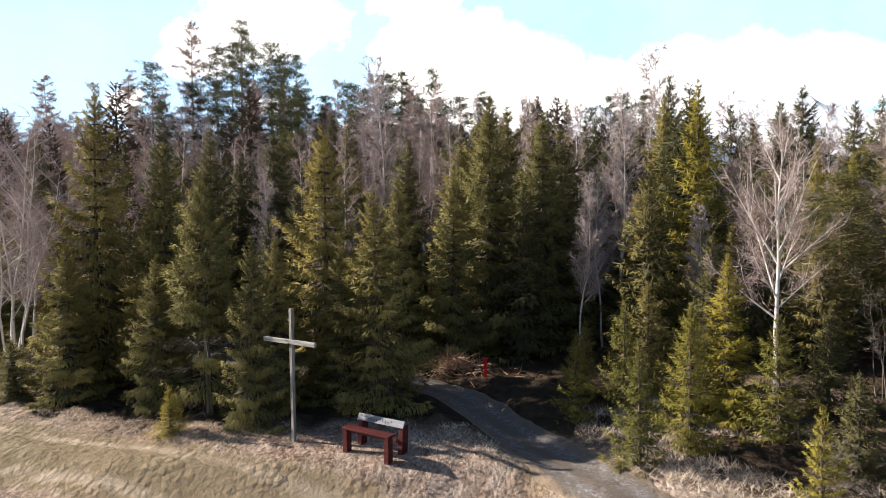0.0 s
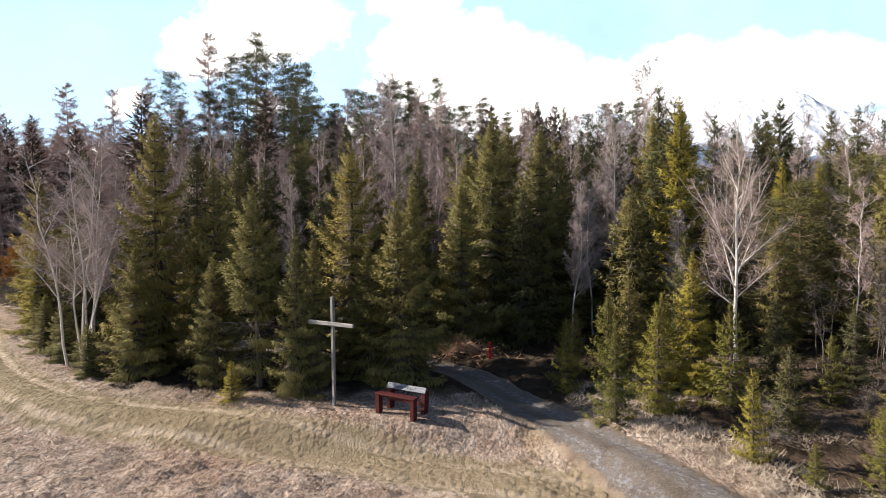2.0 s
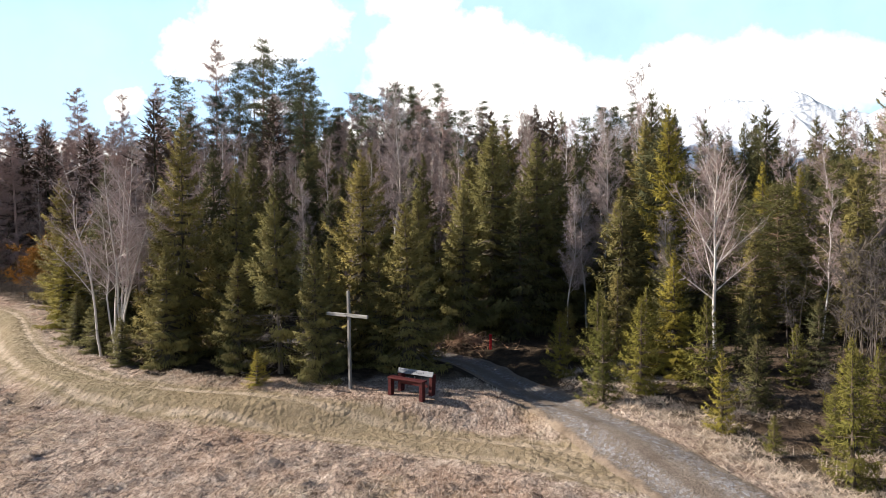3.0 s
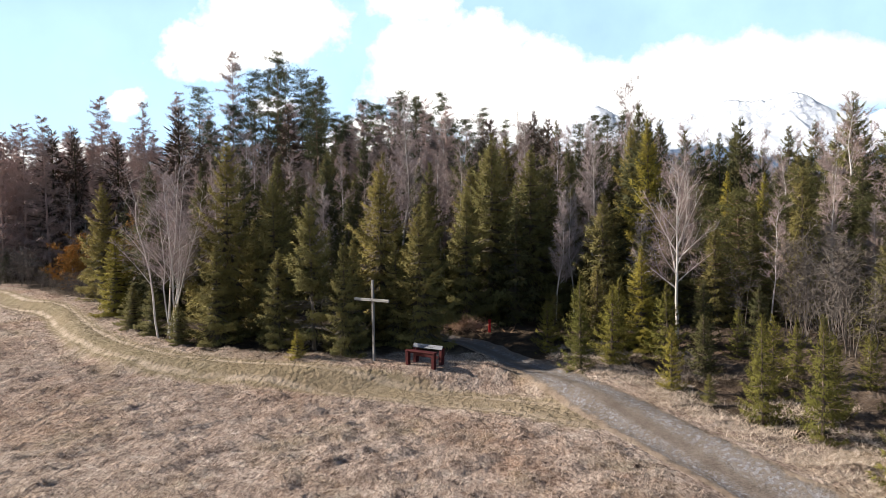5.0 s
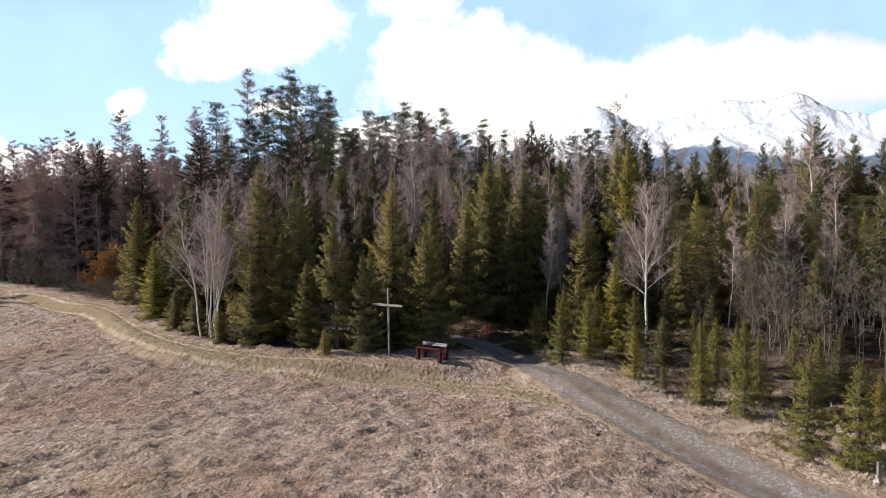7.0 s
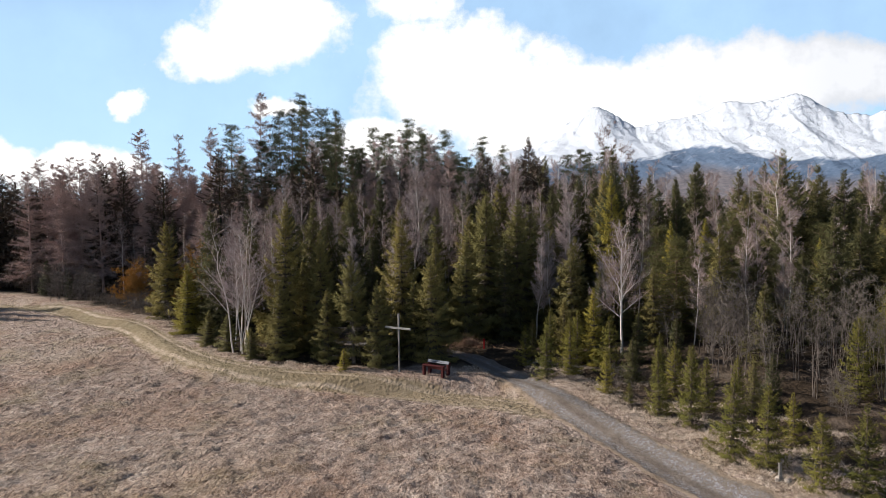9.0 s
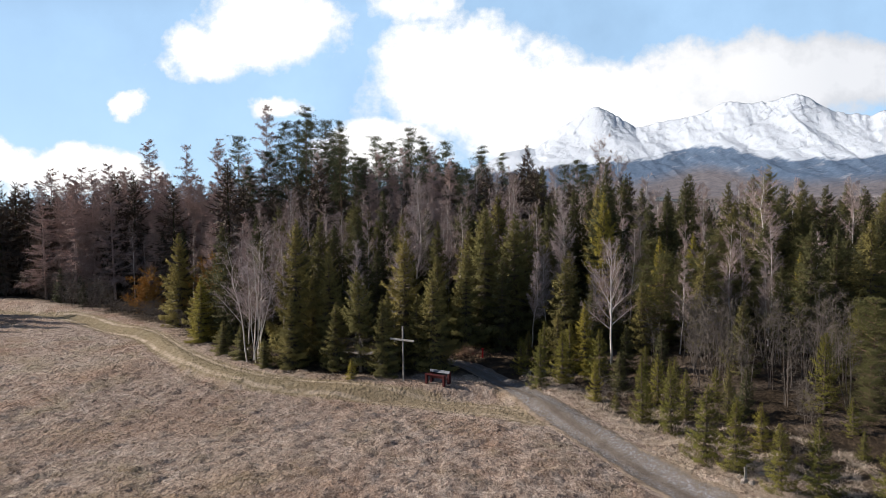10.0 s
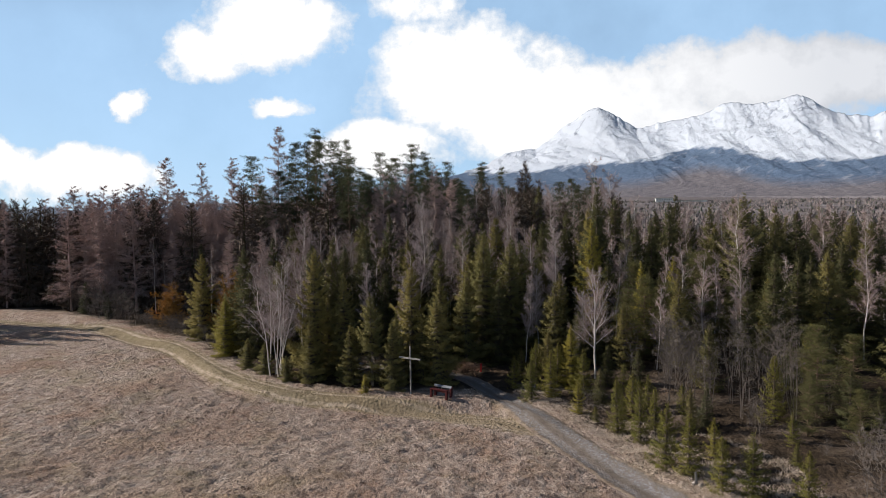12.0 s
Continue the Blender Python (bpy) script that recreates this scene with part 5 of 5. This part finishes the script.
stand(R, 170, -60, -31, 56, 74, 1.9, (("larch", 1),), (14.5, 19.5), 2.0)
stand(R, 380, -105, -40, 54, 84, 2.1, (("spruce_far", 7), ("larch", 3)), (13.0, 17.5), 1.5, MASS)
stand(R, 120, -33, -4, 56, 100, 2.3, (("pine", 5), ("larch", 2)), (17.0, 22.0))
stand(R, 260, -38, -4, 50, 100, 2.0, (("spruce_far", 1),), (12.5, 18.5), 1.2, MASS)
stand(R, 170, -4, 20, 54, 90, 2.5, (("spruce_far", 6), ("birch", 3), ("pine", 2)), (14.5, 18.5), 1.2, MASS)
stand(R, 150, 16, 75, 52, 105, 3.0, (("spruce_far", 5), ("birch", 3)), (11.0, 14.0), 1.2, MASS)
stand(R, 130, -26, 14, 80, 112, 2.7, (("pine", 3), ("spruce_far", 3)), (19.0, 24.5), 1.2, MASS)
stand(R, 64, 11.5, 23, 13, 22, 1.1, (("thicket", 7), ("bush", 1)), (3.8, 6.0), 4.0)
stand(R, 90, 10.5, 24, 11, 21, 1.3, (("spruce_low", 3), ("spruce_young", 1), ("thicket", 2)), (2.4, 4.6), 3.0)
stand(R, 60, 13, 40, -10, 22, 2.2, (("thicket", 2), ("spruce_low", 4), ("bush", 2)), (1.6, 4.0), 4.5)
stand(R, 60, 6.5, 24, 1, 18, 1.3, (("spruce_low", 3), ("spruce_young", 1), ("bush", 3)), (0.9, 2.6), 2.2)
stand(R, 50, 22, 60, 6, 30, 2.4, (("spruce_mid", 4), ("birch", 3)), (5.0, 8.0), 12.0)
for bx, by in ((-36, 43.5), (-38, 45), (-40.5, 46), (-34.8, 42.2), (-43, 47.5), (-31.8, 39.6), (-6.0, 18.9), (-2.2, 22.0),
               (-33.6, 40.6), (-35.4, 42.0), (-37.2, 43.0), (-39.4, 44.4), (-30.4, 37.6), (-32.6, 38.4), (-29.0, 36.2), (-41.6, 46.4), (-27.6, 34.0), (-26.2, 32.6)):
    plant("bush", bx, by, H=R.uniform(1.3, 2.4), wide=1.2, rng=R)


for i in range(30):
    f = R.random()
    ex, ey = -60 + 27 * f + R.uniform(-1, 1), 55.5 - 17.5 * f + R.uniform(0.6, 5.0)
    if free(ex, ey, 0.9):
        plant(R.choice(("bush", "bush", "thicket", "spruce_far")), ex, ey, H=R.uniform(1.5, 4.6), wide=1.3, rng=R)
# trees standing out in the meadow beyond the wood's corner, whose shadows reach over it
for tx, ty, th in ((-67.5, 42.0, 14.0), (-71.0, 45.0, 15.5), (-69.0, 39.0, 12.5), (-73.5, 48.0, 15.0)):
    plant("spruce_far", tx, ty, H=th, rng=R)
make_spruce_mass(MASS)


def make_far_woods():
    """The plain's woods towards the mountains: crowns past counting."""
    rng = np.random.default_rng(5)
    g = Geo()
    n = 3400
    d = rng.uniform(98, 380, n)
    x, y = rng.uniform(-0.95, 0.95, n) * d, d
    z, h = height(x, y, False), rng.uniform(6, 11, n)
    slim = rng.uniform(0.14, 0.24, n)
    for _ in range(10):
        f = rng.uniform(0.1, 0.85, n)
        a = rng.uniform(0, 6.283, n)
        r = h * slim * (1 - f) * 0.7
        base = np.stack([x + np.cos(a) * r, y + np.sin(a) * r, z + h * f], 1)
        way = np.stack([np.cos(a) * 0.45, np.sin(a) * 0.45, rng.uniform(0.5, 1.3, n)], 1)
        g.spikes(base, way, h * 0.22 * rng.uniform(0.6, 1.3, n), h * 0.045 * rng.uniform(0.7, 1.4, n))
    g.spikes(np.stack([x, y, z - 0.5], 1), np.stack([0 * x, 0 * x, 1 + 0 * x], 1), h + 0.5, h * slim * 0.55)
    n = 20000
    d = 380 + 1700 * rng.random(n) ** 1.3
    x, y = rng.uniform(-1.0, 0.95, n) * d, d
    keep = fractal(x * 0.012, y * 0.012, 61, 3) > 0.38
    x, y = x[keep], y[keep]
    m = len(x)
    z = height(x, y, False)
    g.spikes(np.stack([x, y, z - 1.0], 1), np.stack([rng.normal(0, 0.08, m), rng.normal(0, 0.08, m), np.ones(m)], 1), rng.uniform(3, 9, m), rng.uniform(1.6, 3.8, m))
    tagged(new("far_woods", g.mesh("far_woods", M_FARTREE_HAZED)), "mixed brown and dark green woods on the distant plain", "woods", kind="stuff")


def make_building():
    """A long white house far off on the plain."""
    x, y = 541.0, 1850.0
    root = new("white_building")
    root.matrix_basis = pose(x, y, float(height(x, y, False)) - 1.0, 0, 0, -8)
    tagged(root, "long white building far away among the woods of the plain", "building")
    for name, mat, cx, size, z in (("main_wall", M_WHITE, 0, (50, 16, 13), 6.5), ("main_roof", M_ROOF, 0, (52, 18, 1.4), 13.7),
                                   ("wing_wall", M_WHITE, 76, (100, 12, 5), 2.5), ("wing_roof", M_ROOF, 76, (102, 14, 1.6), 5.8)):
        bm = bmesh.new()
        box(bm, pose(cx, 0, z), size, 0.1)
        part(name, bm, mat, root)
    for i in range(9):
        bm = bmesh.new()
        box(bm, pose(-20 + i * 5, -8.05, 8.0), (2.2, 0.3, 2.4))
        part("window", bm, M_INK, root)


def make_tufts():
    """Dry grass along the banks, and dead turf on the meadow."""
    rng = np.random.default_rng(8)
    g = Geo()
    n = 70000
    x, y = rng.uniform(-34, 26, n), rng.uniform(1, 40, n)
    wood, _ = along(EDGE, x, y)
    road, _ = along(ROAD, x, y)
    lane, _ = along(LANE, x, y)
    patch = fractal(x * 0.7, y * 0.7, 45, 3)
    keep = (np.hypot((x + 3.2) * 0.7, y - 17.2) > 1.5 + 0.9 * (patch - 0.5)) & (wood > -1.3) & (wood < np.where(x > 3, 5.0, 0.9)) & (np.abs(road) > 1.25) & (np.abs(lane) > 1.0) & (patch > np.where(wood > np.where(x > 3, 2.2, 1.2), 0.55, np.where(x > 3, 0.2, 0.34)))
    x, y = x[keep], y[keep]
    z = height(x, y)
    for _ in range(16):
        m = len(x)
        az = rng.uniform(0, 6.283, m)
        e = rng.uniform(-0.05, 0.75, m)
        w = np.stack([np.cos(az) * np.cos(e), np.sin(az) * np.cos(e), np.sin(e)], 1)
        g.blades(np.stack([x + rng.normal(0, 0.10, m), y + rng.normal(0, 0.10, m), z - 0.01], 1), w, rng.uniform(0.14, 0.36, m) * np.where(x > 3, 1.0, 0.6), rng.uniform(0.005, 0.010, m))
    tagged(new("dry_grass", g.mesh("dry_grass", M_STRAW)), "long pale dry grass lying along the road banks", "grass", kind="stuff")
    g = Geo()
    n = 150000
    x, y = rng.uniform(-26, 14, n), 2.5 + 21 * rng.random(n)
    wood, _ = along(EDGE, x, y)
    road, _ = along(ROAD, x, y)
    lane, _ = along(LANE, x, y)
    keep = (wood < -0.6) & (np.abs(road) > 1.5) & (np.abs(lane) > 1.2) & (fractal(x * 1.5, y * 1.9, 11, 3, 0.6) > 0.40)
    x, y = x[keep], y[keep]
    z = height(x, y)
    m = len(x)
    az, e = rng.uniform(0, 6.283, m), rng.uniform(0.05, 0.7, m)
    w = np.stack([np.cos(az) * np.cos(e), np.sin(az) * np.cos(e), np.sin(e)], 1)
    g.blades(np.stack([x, y, z - 0.005], 1), w, rng.uniform(0.07, 0.2, m), rng.uniform(0.008, 0.018, m))
    tagged(new("dead_turf", g.mesh("dead_turf", M_TURF)), "short matted dead grass on the meadow", "grass", kind="stuff")


make_far_woods()
make_building()
make_tufts()
